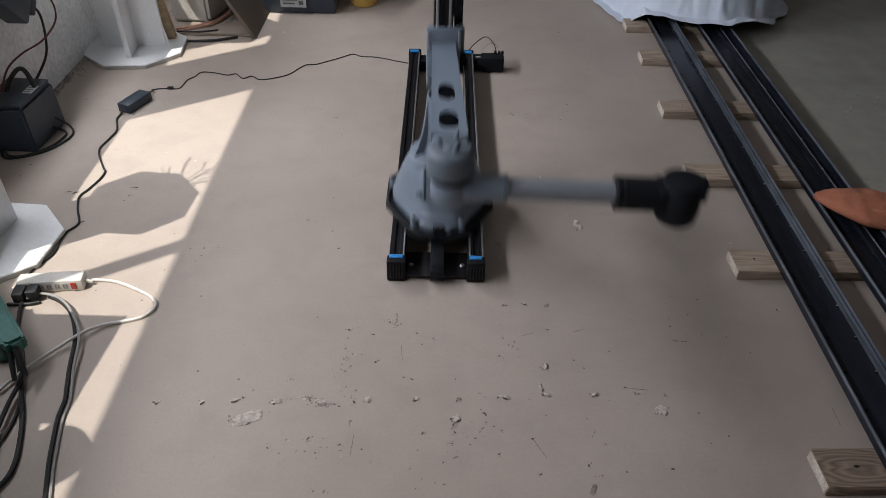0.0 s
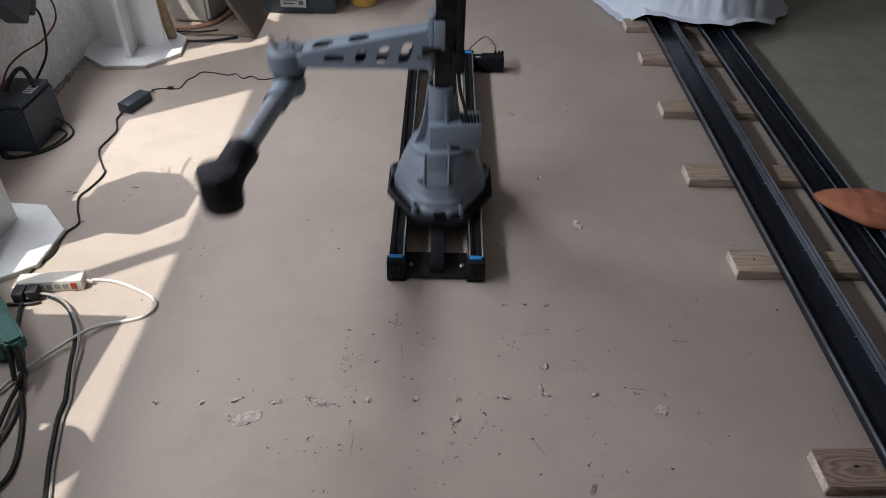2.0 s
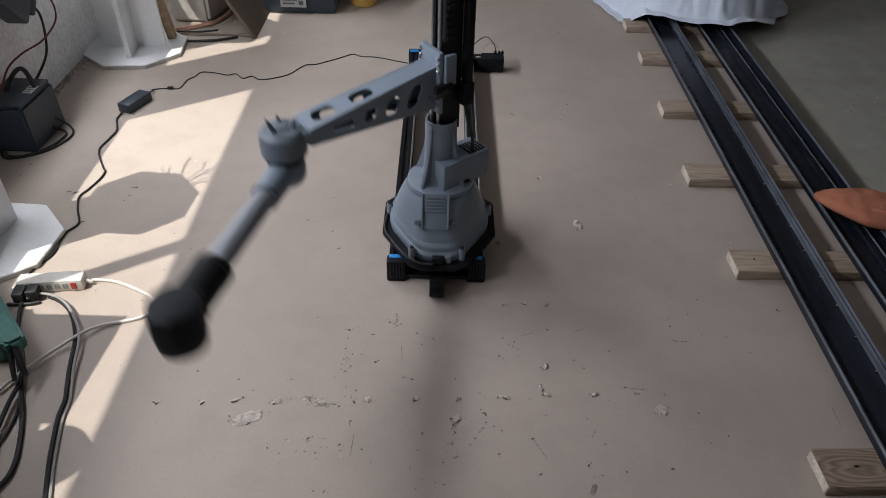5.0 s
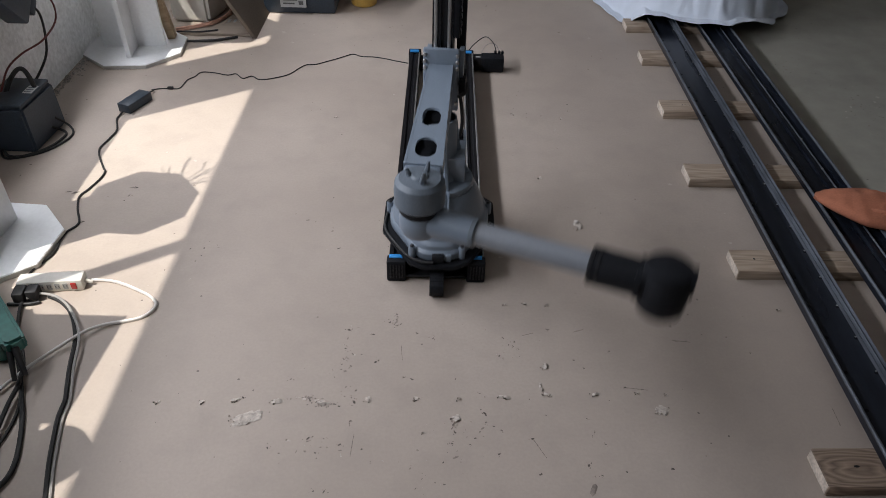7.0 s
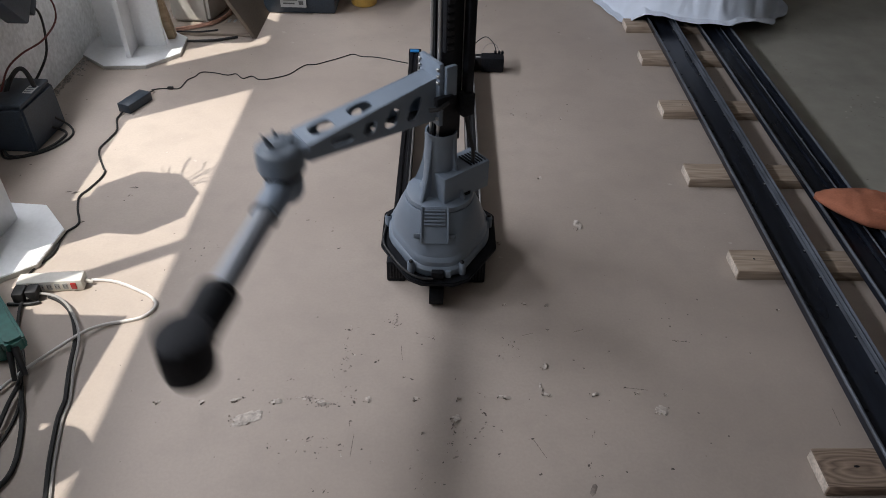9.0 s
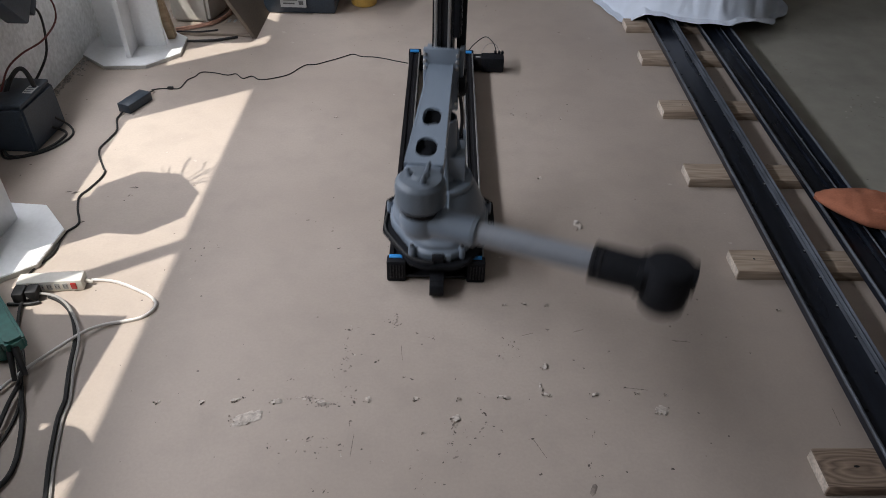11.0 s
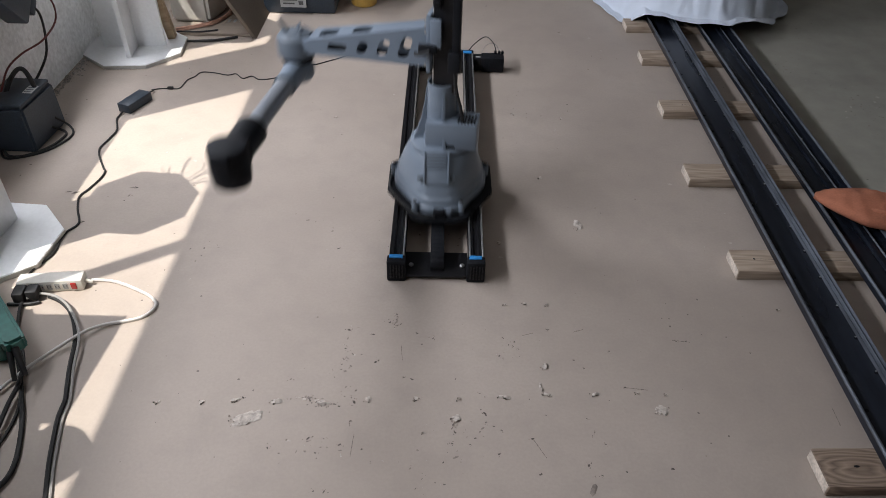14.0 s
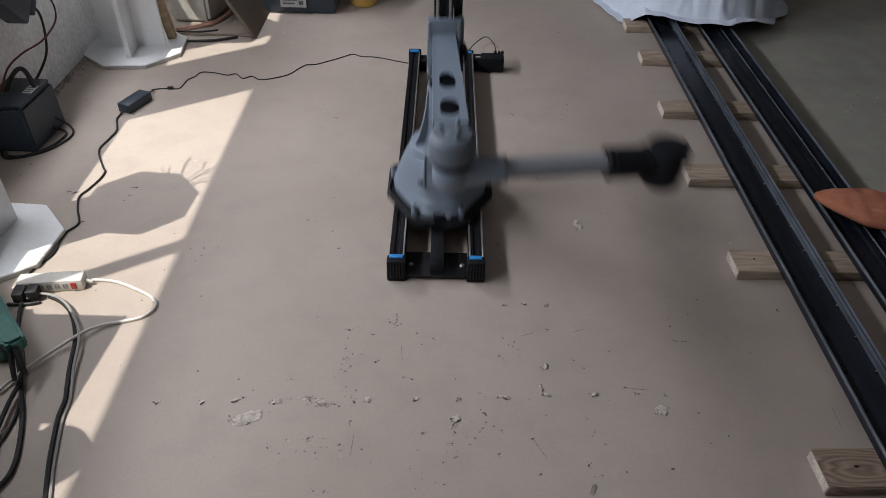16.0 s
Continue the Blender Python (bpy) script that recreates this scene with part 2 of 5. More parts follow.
def rod(p, q, r, n=14, bm=None, r2=None, bevel=0.0):
    p, q = Vector(p), Vector(q)
    h = (q - p).length
    r2 = r if r2 is None else r2
    prof = [(r - bevel, 0), (r, bevel), (r2, h - bevel), (r2 - bevel, h)] if bevel else [(r, 0), (r2, h)]
    return turned(prof, n, bm, Matrix.Translation(p) @ (q - p).to_track_quat("Z", "Y").to_matrix().to_4x4())


def prism(pts, z0, z1, bevel=0.0, bm=None, m=None):
    own = bmesh.new()
    low = [own.verts.new((x, y, z0)) for x, y in pts]
    top = [own.verts.new((x, y, z1)) for x, y in pts]
    k = len(pts)
    own.faces.new(low[::-1])
    own.faces.new(top)
    for i in range(k):
        own.faces.new((low[i], low[(i + 1) % k], top[(i + 1) % k], top[i]))
    if bevel:
        bmesh.ops.recalc_face_normals(own, faces=own.faces)
        bmesh.ops.bevel(own, geom=own.edges[:], offset=bevel, segments=2, affect="EDGES")
    if m is not None:
        own.transform(m)
    return merge(bm, own)


def smooth_line(pts, per=8):
    """Catmull-Rom through the points."""
    P = [Vector(p) for p in pts]
    P = [P[0] * 2 - P[1]] + P + [P[-1] * 2 - P[-2]]
    out = []
    for i in range(1, len(P) - 2):
        a, b, c, d = P[i - 1:i + 3]
        for k in range(per):
            t = k / per
            out.append(0.5 * (2 * b + (c - a) * t + (2 * a - 5 * b + 4 * c - d) * t * t + (3 * b - a - 3 * c + d) * t ** 3))
    out.append(P[-2])
    return out


def cord(pts, r, n=8, per=8, bm=None):
    """A round cable swept along a smooth line."""
    own = bmesh.new()
    line = smooth_line(pts, per)
    rings = []
    up = Vector((0, 0, 1))
    for i, p in enumerate(line):
        d = (line[min(i + 1, len(line) - 1)] - line[max(i - 1, 0)]).normalized()
        s = d.cross(up if abs(d.z) < 0.95 else Vector((1, 0, 0))).normalized()
        u = s.cross(d)
        rings.append([own.verts.new(p + r * (math.cos(a) * s + math.sin(a) * u)) for a in (2 * math.pi * k / n for k in range(n))])
    for a, c in zip(rings, rings[1:]):
        for i in range(n):
            own.faces.new((a[i], a[(i + 1) % n], c[(i + 1) % n], c[i]))
    own.faces.new(rings[0][::-1])
    own.faces.new(rings[-1])
    return merge(bm, own)


def octagon(r, turn=22.5):
    return [(r * math.cos(radians(turn + 45 * i)), r * math.sin(radians(turn + 45 * i))) for i in range(8)]


# ---- the room ----
def structure(name, bm, mat, label, category):
    return tagged(part(name, bm, mat), label, category, kind="structure")


def build_room():
    structure("floor", box(-1.6, 6.4, -1.8, 6.9, -0.12, 0.0, 0), FLOOR, "worn beige painted screed floor with pits and specks", "floor")
    # window wall: sill band, lintel band and piers round the openings
    bm = box(-1.60, -1.40, -1.6, 6.7, 0, 0.760, 0)
    box(-1.60, -1.40, -1.6, 6.7, 2.056, 2.55, 0, bm)
    for y0, y1 in ((-1.6, 0.09), (1.967, 2.256), (3.30, 6.7)):
        box(-1.60, -1.40, y0, y1, 0.760, 2.056, 0, bm)
    structure("wall_west", bm, PLASTER, "rough white plastered wall with window openings", "wall")
    # Next three walls and the ceiling are unseen, added to steer bounced light.
    structure("wall_north", box(-1.6, 6.4, 6.7, 6.9, 0, 2.55, 0), UNSEEN_WALL, "unseen grey end wall, added to shape bounced light", "wall")
    structure("wall_south", box(-1.6, 6.4, -1.8, -1.6, 0, 2.55, 0), UNSEEN_WALL, "unseen grey wall behind the work floor, added to close off light", "wall")
    structure("wall_east", box(6.2, 6.4, -1.6, 6.7, 0, 2.55, 0), UNSEEN_WALL, "unseen grey side wall, added to shape bounced light", "wall")
    structure("ceiling", box(-1.6, 6.4, -1.8, 6.9, 2.55, 2.7, 0), CEILING, "unseen plain grey ceiling, added to shape bounced light", "ceiling")
    for i, (y0, y1, bars) in enumerate(((0.09, 1.967, (1.039,)), (2.256, 3.30, ()))):
        w = thing(f"window_{i + 1}", "white painted window frame set in the plaster wall", "window", kind="structure")
        fr = box(-1.56, -1.50, y0, y1, 0.760, 0.772, 0.002)
        box(-1.56, -1.50, y0, y1, 2.044, 2.056, 0.002, fr)
        box(-1.56, -1.50, y0, y0 + 0.012, 0.772, 2.044, 0.002, fr)
        box(-1.56, -1.50, y1 - 0.012, y1, 0.772, 2.044, 0.002, fr)
        part("window_frame", fr, WHITE_PLASTIC, w)
        # Unseen strip, added under the lintel to trim the sun patch's right edge.
        part("sun_trim_strip", box(-1.599, -1.562, y0 + 0.002, y1 - 0.002, (2.038, 1.982)[i], 2.0555, 0.002), WHITE_PLASTIC, w)
        for y in bars:
            part("mullion", box(-1.45, -1.405, y - 0.0165, y + 0.0165, 0.762, 2.054, 0.004), WHITE_PLASTIC, w)


build_room()


# ---- the rail bed of the robot ----
def extrusion(x0, x1, y0, y1, z0, z1):
    """A slotted aluminium profile running along y."""
    w, h = x1 - x0, z1 - z0
    s, d = 0.008, 0.006
    xc = (x0 + x1) / 2
    pts = [(x0, z0), (x1, z0), (x1, z0 + h / 2 - s / 2), (x1 - d, z0 + h / 2 - s / 2), (x1 - d, z0 + h / 2 + s / 2), (x1, z0 + h / 2 + s / 2), (x1, z1),
           (xc + s, z1), (xc + s / 2, z1 - d), (xc - s / 2, z1 - d), (xc - s, z1),
           (x0, z1), (x0, z0 + h / 2 + s / 2), (x0 + d, z0 + h / 2 + s / 2), (x0 + d, z0 + h / 2 - s / 2), (x0, z0 + h / 2 - s / 2)]
    own = bmesh.new()
    a = [own.verts.new((x, y0, z)) for x, z in pts]
    c = [own.verts.new((x, y1, z)) for x, z in pts]
    own.faces.new(a)
    own.faces.new(c[::-1])
    for i in range(len(pts)):
        j = (i + 1) % len(pts)
        own.faces.new((a[i], a[j], c[j], c[i]))
    return own


def build_rail_bed():
    bed = thing("linear_rail", "black twin-profile linear rail bed lying on the floor", "rail")
    for x0, x1, edges in ((-0.124, -0.086, (-0.0875,)), (0.079, 0.115, (0.0815, 0.1145))):
        rail = part("rail", extrusion(x0, x1, 1.425, 2.655, 0.004, 0.060), BLACK_METAL, bed)
        for e in edges:
            part("guide_rod", rod((e, 1.428, 0.061), (e, 2.65, 0.061), 0.0026, 10), BARE_EDGE, rail, "bright bare metal guide edge")
        for y0, y1, s in ((1.398, 1.428, -1), (2.650, 2.680, 1)):
            cap = part("end_cap", box(x0 - 0.005, x1 + 0.005, y0, y1, 0.0, 0.064, 0.004), BLACK_PRINT, bed, "black ribbed belt end cap")
            part("blue_plate", box(x0 + 0.001, x1 - 0.003, y0 + 0.016 if s < 0 else y0 - 0.002, y0 + 0.030 if s < 0 else y0 + 0.016, 0.062, 0.0665, 0.001), BLUE_TAPE, cap, "bright blue cap plate")
            if s < 0:
                for k in range(5):
                    xx = x0 + 0.003 + k * 0.0075
                    part("rib", box(xx, xx + 0.003, y0 - 0.0025, y0 + 0.002, 0.012, 0.055, 0.0008), BLACK_METAL, cap)
    plate = part("front_plate", box(-0.085, 0.078, 1.404, 1.500, 0.010, 0.016, 0.0015), BLACK_METAL, bed)
    for x in (-0.069, 0.063):
        part("screw", turned([(0.0065, 0), (0.0065, 0.003), (0.004, 0.0055)], 14, m=pose(x, 1.445, 0.016)), STEEL, plate, "silver screw head")
    part("rear_plate", box(-0.085, 0.078, 2.60, 2.655, 0.010, 0.05, 0.002), BLACK_METAL, bed)
    part("drive_shaft", rod((-0.085, 2.64, 0.036), (0.12, 2.64, 0.036), 0.005), STEEL, bed)
    motor = part("motor", box(0.150, 0.236, 2.612, 2.668, 0.004, 0.060, 0.005), BLACK_PRINT, bed, "black stepper motor")
    part("motor_flange", box(0.118, 0.152, 2.616, 2.664, 0.008, 0.056, 0.003), BLACK_METAL, motor)
    part("motor_label", box(0.128, 0.146, 2.628, 2.636, 0.0562, 0.0572, 0), LABEL, motor)
    for x in (0.205, 0.220, 0.232):
        part("terminal", box(x - 0.005, x + 0.004, 2.655, 2.672, 0.058, 0.068, 0.002), BLACK_PRINT, motor)
    part("motor_wire", cord([(0.09, 2.66, 0.05), (0.12, 2.70, 0.075), (0.165, 2.72, 0.10), (0.195, 2.69, 0.09), (0.208, 2.665, 0.066)], 0.0018, 6), RUBBER, motor)
    part("motor_wire", cord([(0.15, 2.68, 0.05), (0.17, 2.70, 0.075), (0.20, 2.70, 0.082), (0.222, 2.668, 0.066)], 0.0012, 6), GREY_CABLE, motor)
    part("connector", box(0.045, 0.070, 2.685, 2.70, 0.03, 0.042, 0.002), WHITE_PLASTIC, bed)


build_rail_bed()


# ---- the robot ----
UPPER, ARM_DROP = 0.391, 0.017


def rounded(x0, x1, z0, z1, lean, k=5):
    """A rounded opening between two leaning ends."""
    w, h = x1 - x0, z1 - z0
    r = 0.42 * min(w, h)
    out = []
    for cx, cz, a0 in ((x1 - r, z1 - r, 0), (x0 + r, z1 - r, 90), (x0 + r, z0 + r, 180), (x1 - r, z0 + r, 270)):
        for i in range(k):
            a = radians(a0 + 90 * i / (k - 1))
            x, z = cx + r * math.cos(a), cz + r * math.sin(a)
            out.append((x - lean * (z - (z0 + z1) / 2), z))
    return out


def slotted_plate(outline, holes, t):
    """An upright plate in x and z, of thickness t along y, with openings cut through."""
    own = bmesh.new()
    edges = []
    for loop in (outline, *holes):
        vs = [own.verts.new((x, -t / 2, z)) for x, z in loop]
        edges += [own.edges.new((a, b)) for a, b in zip(vs, vs[1:] + vs[:1])]
    bmesh.ops.triangle_fill(own, use_beauty=True, use_dissolve=False, edges=edges)
    got = bmesh.ops.extrude_face_region(own, geom=own.faces[:])
    bmesh.ops.translate(own, verts=[v for v in got["geom"] if isinstance(v, bmesh.types.BMVert)], vec=(0, t, 0))
    return own


def build_robot():
    bot = thing("robot_arm", "grey printed two-joint robot arm on a sliding carriage", "robot")
    # carriage and base, at rest about the turning axis
    plate = [(-0.040, -0.174), (0.040, -0.174), (0.074, -0.156), (0.147, -0.030), (0.147, 0.110), (0.090, 0.165), (-0.090, 0.165), (-0.147, 0.110), (-0.147, -0.030), (-0.074, -0.156)]
    part("carriage_plate", prism(plate, 0.066, 0.078, 0.003), BLACK_PRINT, bot, "black octagonal carriage plate")
    for x in (-0.104, 0.097):
        part("slider", box(x - 0.016, x + 0.016, -0.075, 0.075, 0.0625, 0.0665, 0.001), BLACK_METAL, bot)
    outline = [(-0.048, -0.151), (0.048, -0.151), (0.128, -0.012), (0.128, 0.085), (0.075, 0.145), (-0.075, 0.145), (-0.128, 0.085), (-0.128, -0.012)]

    def reach(a):
        """How far the skirt's outline lies from the axis in the direction a."""
        d = Vector((math.cos(a), math.sin(a)))
        for p, q in zip(outline, outline[1:] + outline[:1]):
            p, q = Vector(p), Vector(q)
            e = q - p
            det = d.x * -e.y + e.x * d.y
            if abs(det) > 1e-9:
                t, u = (-p.x * e.y + e.x * p.y) / det, (d.x * p.y - d.y * p.x) / det
                if t > 0 and -1e-6 <= u <= 1 + 1e-6:
                    return t
        return 0.13

    own, n = bmesh.new(), 72
    around = [reach(2 * math.pi * i / n) for i in range(n)]
    around = [sum(around[(i + k) % n] for k in (-2, -1, 0, 1, 2)) / 5 for i in range(n)]
    rings = []
    for scale, to_round, z in ((0.985, 0, 0.0785), (1.0, 0, 0.083), (1.0, 0, 0.098), (0.975, 0.02, 0.103), (0.95, 0.04, 0.105), (0.945, 0.06, 0.116), (0.915, 0.10, 0.122), (0.895, 0.14, 0.125),
                               (0.88, 0.20, 0.138), (0.84, 0.36, 0.156), (0.79, 0.55, 0.176), (0.73, 0.78, 0.196), (0.68, 0.92, 0.210), (0.64, 1.0, 0.217)):
        rings.append([own.verts.new(((r * scale * (1 - to_round) + 0.132 * scale * to_round) * math.cos(2 * math.pi * i / n), (r * scale * (1 - to_round) + 0.132 * scale * to_round) * math.sin(2 * math.pi * i / n), z)) for i, r in enumerate(around)])
    for a, c in zip(rings, rings[1:]):
        for i in range(n):
            own.faces.new((a[i], a[(i + 1) % n], c[(i + 1) % n], c[i]))
    own.faces.new(rings[0][::-1])
    own.faces.new(rings[-1])
    dome = part("base_dome", own, GREY_PRINT, bot, "grey stepped base dome")
    for x, y in ((-0.066, -0.134), (0.058, -0.134), (-0.132, 0.052), (0.130, 0.056), (-0.06, 0.148), (0.06, 0.148)):
        part("lug", turned([(0.0090, 0.0785), (0.0090, 0.107), (0.0068, 0.111)], 14, m=pose(x, y, 0)), GREY_PRINT, dome)
        part("lug_screw", turned([(0.0050, 0.111), (0.0050, 0.1145), (0.0035, 0.116)], 10, m=pose(x, y, 0)), BLACK_METAL, dome)
    part("edge_cable", cord([(-0.137, 0.06, 0.081), (-0.141, -0.02, 0.082), (-0.118, -0.075, 0.083), (-0.082, -0.132, 0.083), (-0.045, -0.160, 0.083), (-0.012, -0.166, 0.085)], 0.0032, 8), RUBBER, bot, "thin black cable along the plate")
    part("socket", box(-0.016, 0.014, -0.163, -0.140, 0.079, 0.101, 0.003), BLACK_PRINT, dome, "black power socket")
    part("socket_side", box(0.017, 0.032, -0.157, -0.140, 0.079, 0.100, 0.003), GREY_PRINT, dome)
    tilt = pose(-0.010, -0.093, 0.198, -32, 0, 0)
    own = box(-0.033, 0.033, -0.008, 0.035, -0.050, 0.040, 0.003, m=tilt)
    vent = part("vent_box", own, GREY_PRINT, dome)
    # Raised dark plate paints the shaded gaps between the slats.
    part("vent_recess", box(-0.026, 0.026, -0.0095, -0.0065, -0.008, 0.034, 0.0, m=tilt), GREY_DARK, vent)
    for k in range(5):
        part("vent_slat", box(-0.025, 0.025, -0.0125, -0.0085, -0.005 + k * 0.0082, -0.0008 + k * 0.0082, 0.0008, m=tilt), GREY_PRINT, vent)
    for s in (-1, 1):
        part("vent_rail", box(s * 0.0315 - 0.0025, s * 0.0315 + 0.0025, -0.0125, -0.0075, -0.047, 0.039, 0.001, m=tilt), GREY_PRINT, vent)
        part("vent_tab", box(s * 0.041 - 0.010, s * 0.041 + 0.010, -0.005, 0.014, -0.038, -0.026, 0.003, m=tilt), GREY_DARK, vent)

    # turning column; +x is the way the upper arm points
    shift = Matrix.Translation((0.012, 0, 0))
    col = part("column", turned([(0.082, 0.2175), (0.084, 0.222), (0.082, 0.231), (0.076, 0.234), (0.050, 0.240), (0.042, 0.262), (0.039, 0.300), (0.0375, 0.398), (0.033, 0.398), (0.033, 0.35)], 44), GREY_PRINT, bot, "grey round column socket")
    for k in range(4):
        pts = [(0.036, 0.232), (0.076, 0.234), (0.064, 0.262), (0.052, 0.300), (0.044, 0.345), (0.040, 0.385), (0.036, 0.385)]
        f = prism(pts, -0.004, 0.004, 0.001, m=Matrix.Rotation(radians(20 + 90 * k), 4, "Z") @ Matrix.Rotation(radians(90), 4, "X"))
        part("fin", f, GREY_PRINT, col)
    swing = pose(-0.036, 0.022, 0, 0, 0, 4)
    housing = box(-0.068, 0.068, -0.037, 0.037, 0.234, 0.310, 0.003)
    for v in housing.verts:
        if v.co.x > 0.03 and v.co.z > 0.27:
            v.co.z -= 0.006
    housing.transform(swing)
    part("motor_housing", housing, GREY_PRINT, col, "grey slotted motor housing")
    # Black bars and notch piece paint the shade inside the housing's openings.
    for k in range(6):
        part("cooling_slot", box(-0.062 + k * 0.0085, -0.0575 + k * 0.0085, -0.018, 0.030, 0.309, 0.3115, 0.0006, m=swing), BLACK_PRINT, col)
    part("housing_notch", box(-0.012, 0.012, 0.034, 0.0385, 0.235, 0.245, 0.002, m=swing), BLACK_PRINT, col)
    def upright(x0, x1, y0, y1, z0, z1):
        prof = extrusion(x0, x1, 0, z1 - z0, -y1, -y0)
        prof.transform(Matrix.Translation((0, 0, z0)) @ Matrix.Rotation(radians(90), 4, "X"))
        return prof

    part("mast", upright(-0.036, 0.018, -0.022, 0.022, 0.375, 1.02), BLACK_METAL, col, "black slotted aluminium mast")
    for y in (-0.021, 0.021):
        part("mast_rail", rod((0.0185, y * 0.7, 0.385), (0.0185, y * 0.7, 1.015), 0.004, 10), BARE_EDGE, col, "bright steel guide rod")
    part("chain_guide", box(-0.004, 0.018, 0.0225, 0.038, 0.600, 1.0, 0.003), BLACK_PRINT, col, "black cable chain on the mast")
    for k in range(24):
        z = 0.607 + k * 0.0163
        part("chain_link", box(-0.001, 0.015, 0.037, 0.0410, z, z + 0.0105, 0.001), BLACK_METAL, col)
    part("rear_cover", box(-0.052, -0.033, 0.028, 0.048, 0.500, 1.0, 0.003), BLACK_PRINT, col, "black rear cable cover")
    part("cover_end", box(-0.055, -0.024, 0.0228, 0.053, 0.445, 0.499, 0.004), BLACK_PRINT, col, "black cable end block")
    part("mast_rail", rod((-0.0385, 0.020, 0.50), (-0.0385, 0.020, 1.0), 0.003, 8), BARE_EDGE, col)
    part("column_cable", cord([(-0.040, 0.038, 0.447), (-0.046, 0.044, 0.40), (-0.060, 0.046, 0.35), (-0.066, 0.040, 0.306)], 0.0045), RUBBER, col)

    # upper arm, rigid with the column
    top = lambda x: 0.564 - 0.060 * (x - 0.03) / 0.30
    low = lambda x: 0.462
    line = [(0.034, 0.462), (0.345, 0.462)] + [(x, top(x)) for x in (0.345, 0.25, 0.16, 0.08, 0.034)]
    cuts = [rounded(a, b, 0.478, top((a + b) / 2) - 0.020, lean) for a, b, lean in ((0.076, 0.104, 0.32), (0.132, 0.160, 0.32), (0.188, 0.214, 0.32), (0.242, 0.292, 0.1))]
    for s in (-1, 1):
        side = slotted_plate(line, cuts, 0.005)
        bmesh.ops.translate(side, verts=side.verts, vec=(0, s * 0.036, 0))
        part("arm_side", side, GREY_PRINT, col, "grey side plate with slanted openings")

    def deck(z_of, holes):
        rim = [(0.034, -0.0335), (0.13, -0.0335), (0.24, -0.0335), (0.345, -0.0335), (0.345, 0.0335), (0.24, 0.0335), (0.13, 0.0335), (0.034, 0.0335)]
        own = slotted_plate(rim, [rounded(a, b, -0.022, 0.022, 0) for a, b in holes], 0.005)
        own.transform(Matrix.Rotation(radians(-90), 4, "X"))
        for v in own.verts:
            v.co.z += z_of(v.co.x)
        return own

    part("arm_top", deck(lambda x: top(x) - 0.003, [(0.180, 0.234), (0.270, 0.324)]), GREY_PRINT, col, "grey top plate with two oval openings")
    # Bottom plate blackened to paint in the shade inside the arm.
    part("arm_bottom", deck(lambda x: low(x) + 0.003, [(0.12, 0.18)]), BLACK_PRINT, col)
    flange = part("arm_flange", box(0.022, 0.034, -0.040, 0.040, 0.450, 0.598, 0.003), GREY_PRINT, col, "grey mounting flange")
    flange["label"] = "grey mounting flange with bolts"
    for s in (-1, 1):
        for z in (0.585, 0.570, 0.555, 0.470):
            part("bolt", turned([(0.0042, 0), (0.0042, 0.004), (0.003, 0.005)], 10, m=pose(0.034, s * 0.036, z, 0, 90, 0)), STEEL, col)
    part("clamp_block", box(-0.012, 0.022, -0.035, -0.024, 0.525, 0.590, 0.002), GREY_PRINT, col)
    part("clamp_block", box(-0.006, 0.022, 0.0385, 0.049, 0.522, 0.592, 0.002), GREY_PRINT, col)
    part("cable_plug", box(0.004, 0.050, 0.0415, 0.056, 0.490, 0.512, 0.004), BLACK_PRINT, col, "black cable plug")
    part("arm_cable", cord([(0.06, 0.043, 0.50), (0.045, 0.055, 0.505), (0.02, 0.056, 0.515)], 0.005), RUBBER, col)
    part("elbow_block", box(0.325, 0.385, -0.036, 0.036, 0.4625, 0.497, 0.006), GREY_PRINT, col)
    cap = part("elbow_cap", turned([(0.045, 0.441), (0.049, 0.445), (0.050, 0.478), (0.048, 0.492), (0.040, 0.500), (0.018, 0.503), (0.014, 0.507), (0.008, 0.508)], 40, m=pose(UPPER, 0, 0)), GREY_DARK, col, "dark grey round elbow cap")
    for k, (a, h, lean) in enumerate(((20, 0.036, 0.018), (150, 0.022, 0.008), (265, 0.018, 0.006))):
        r = radians(a)
        p = (UPPER + 0.020 * math.cos(r), 0.020 * math.sin(r), 0.499)
        q = (UPPER + (0.020 + lean) * math.cos(r), (0.020 + lean) * math.sin(r), 0.499 + h)
        part("cable_hook", rod(p, q, 0.007, 8, r2=0.003), GREY_DARK, col)
    part("elbow_ring", turned([(0.039, 0.4245), (0.041, 0.428), (0.041, 0.4408)], 32, m=pose(UPPER, 0, 0)), BLACK_PRINT, col, "dark bearing ring")

    for ob in col.children:
        if ob.name.split(".")[0] in ("arm_side", "arm_top", "arm_bottom"):
            for v in ob.data.vertices:
                v.co.y *= 0.70 + 0.30 * (v.co.x - 0.034) / 0.311
        if ob.name.split(".")[0] in ("arm_side", "arm_top", "arm_bottom", "arm_flange", "bolt", "clamp_block", "arm_cable", "elbow_block", "elbow_cap", "cable_hook", "elbow_ring"):
            ob.data.transform(Matrix.Translation((0, 0, -ARM_DROP)))

    # forearm; its origin lies on the elbow axis at the floor's height
    fore = part("forearm", turned([(0.026, 0.352), (0.034, 0.357), (0.040, 0.370), (0.041, 0.392), (0.037, 0.4065)], 36), GREY_PRINT, bot, "grey forearm joint housing")
    z = 0.388
    part("cuff", rod((0.02, 0, z), (0.117, 0, z), 0.031, 28, r2=0.0285, bevel=0.002), GREY_PRINT, fore)
    part("cuff_ring", rod((0.111, 0, z), (0.1195, 0, z), 0.0296, 28), GREY_DARK, fore)
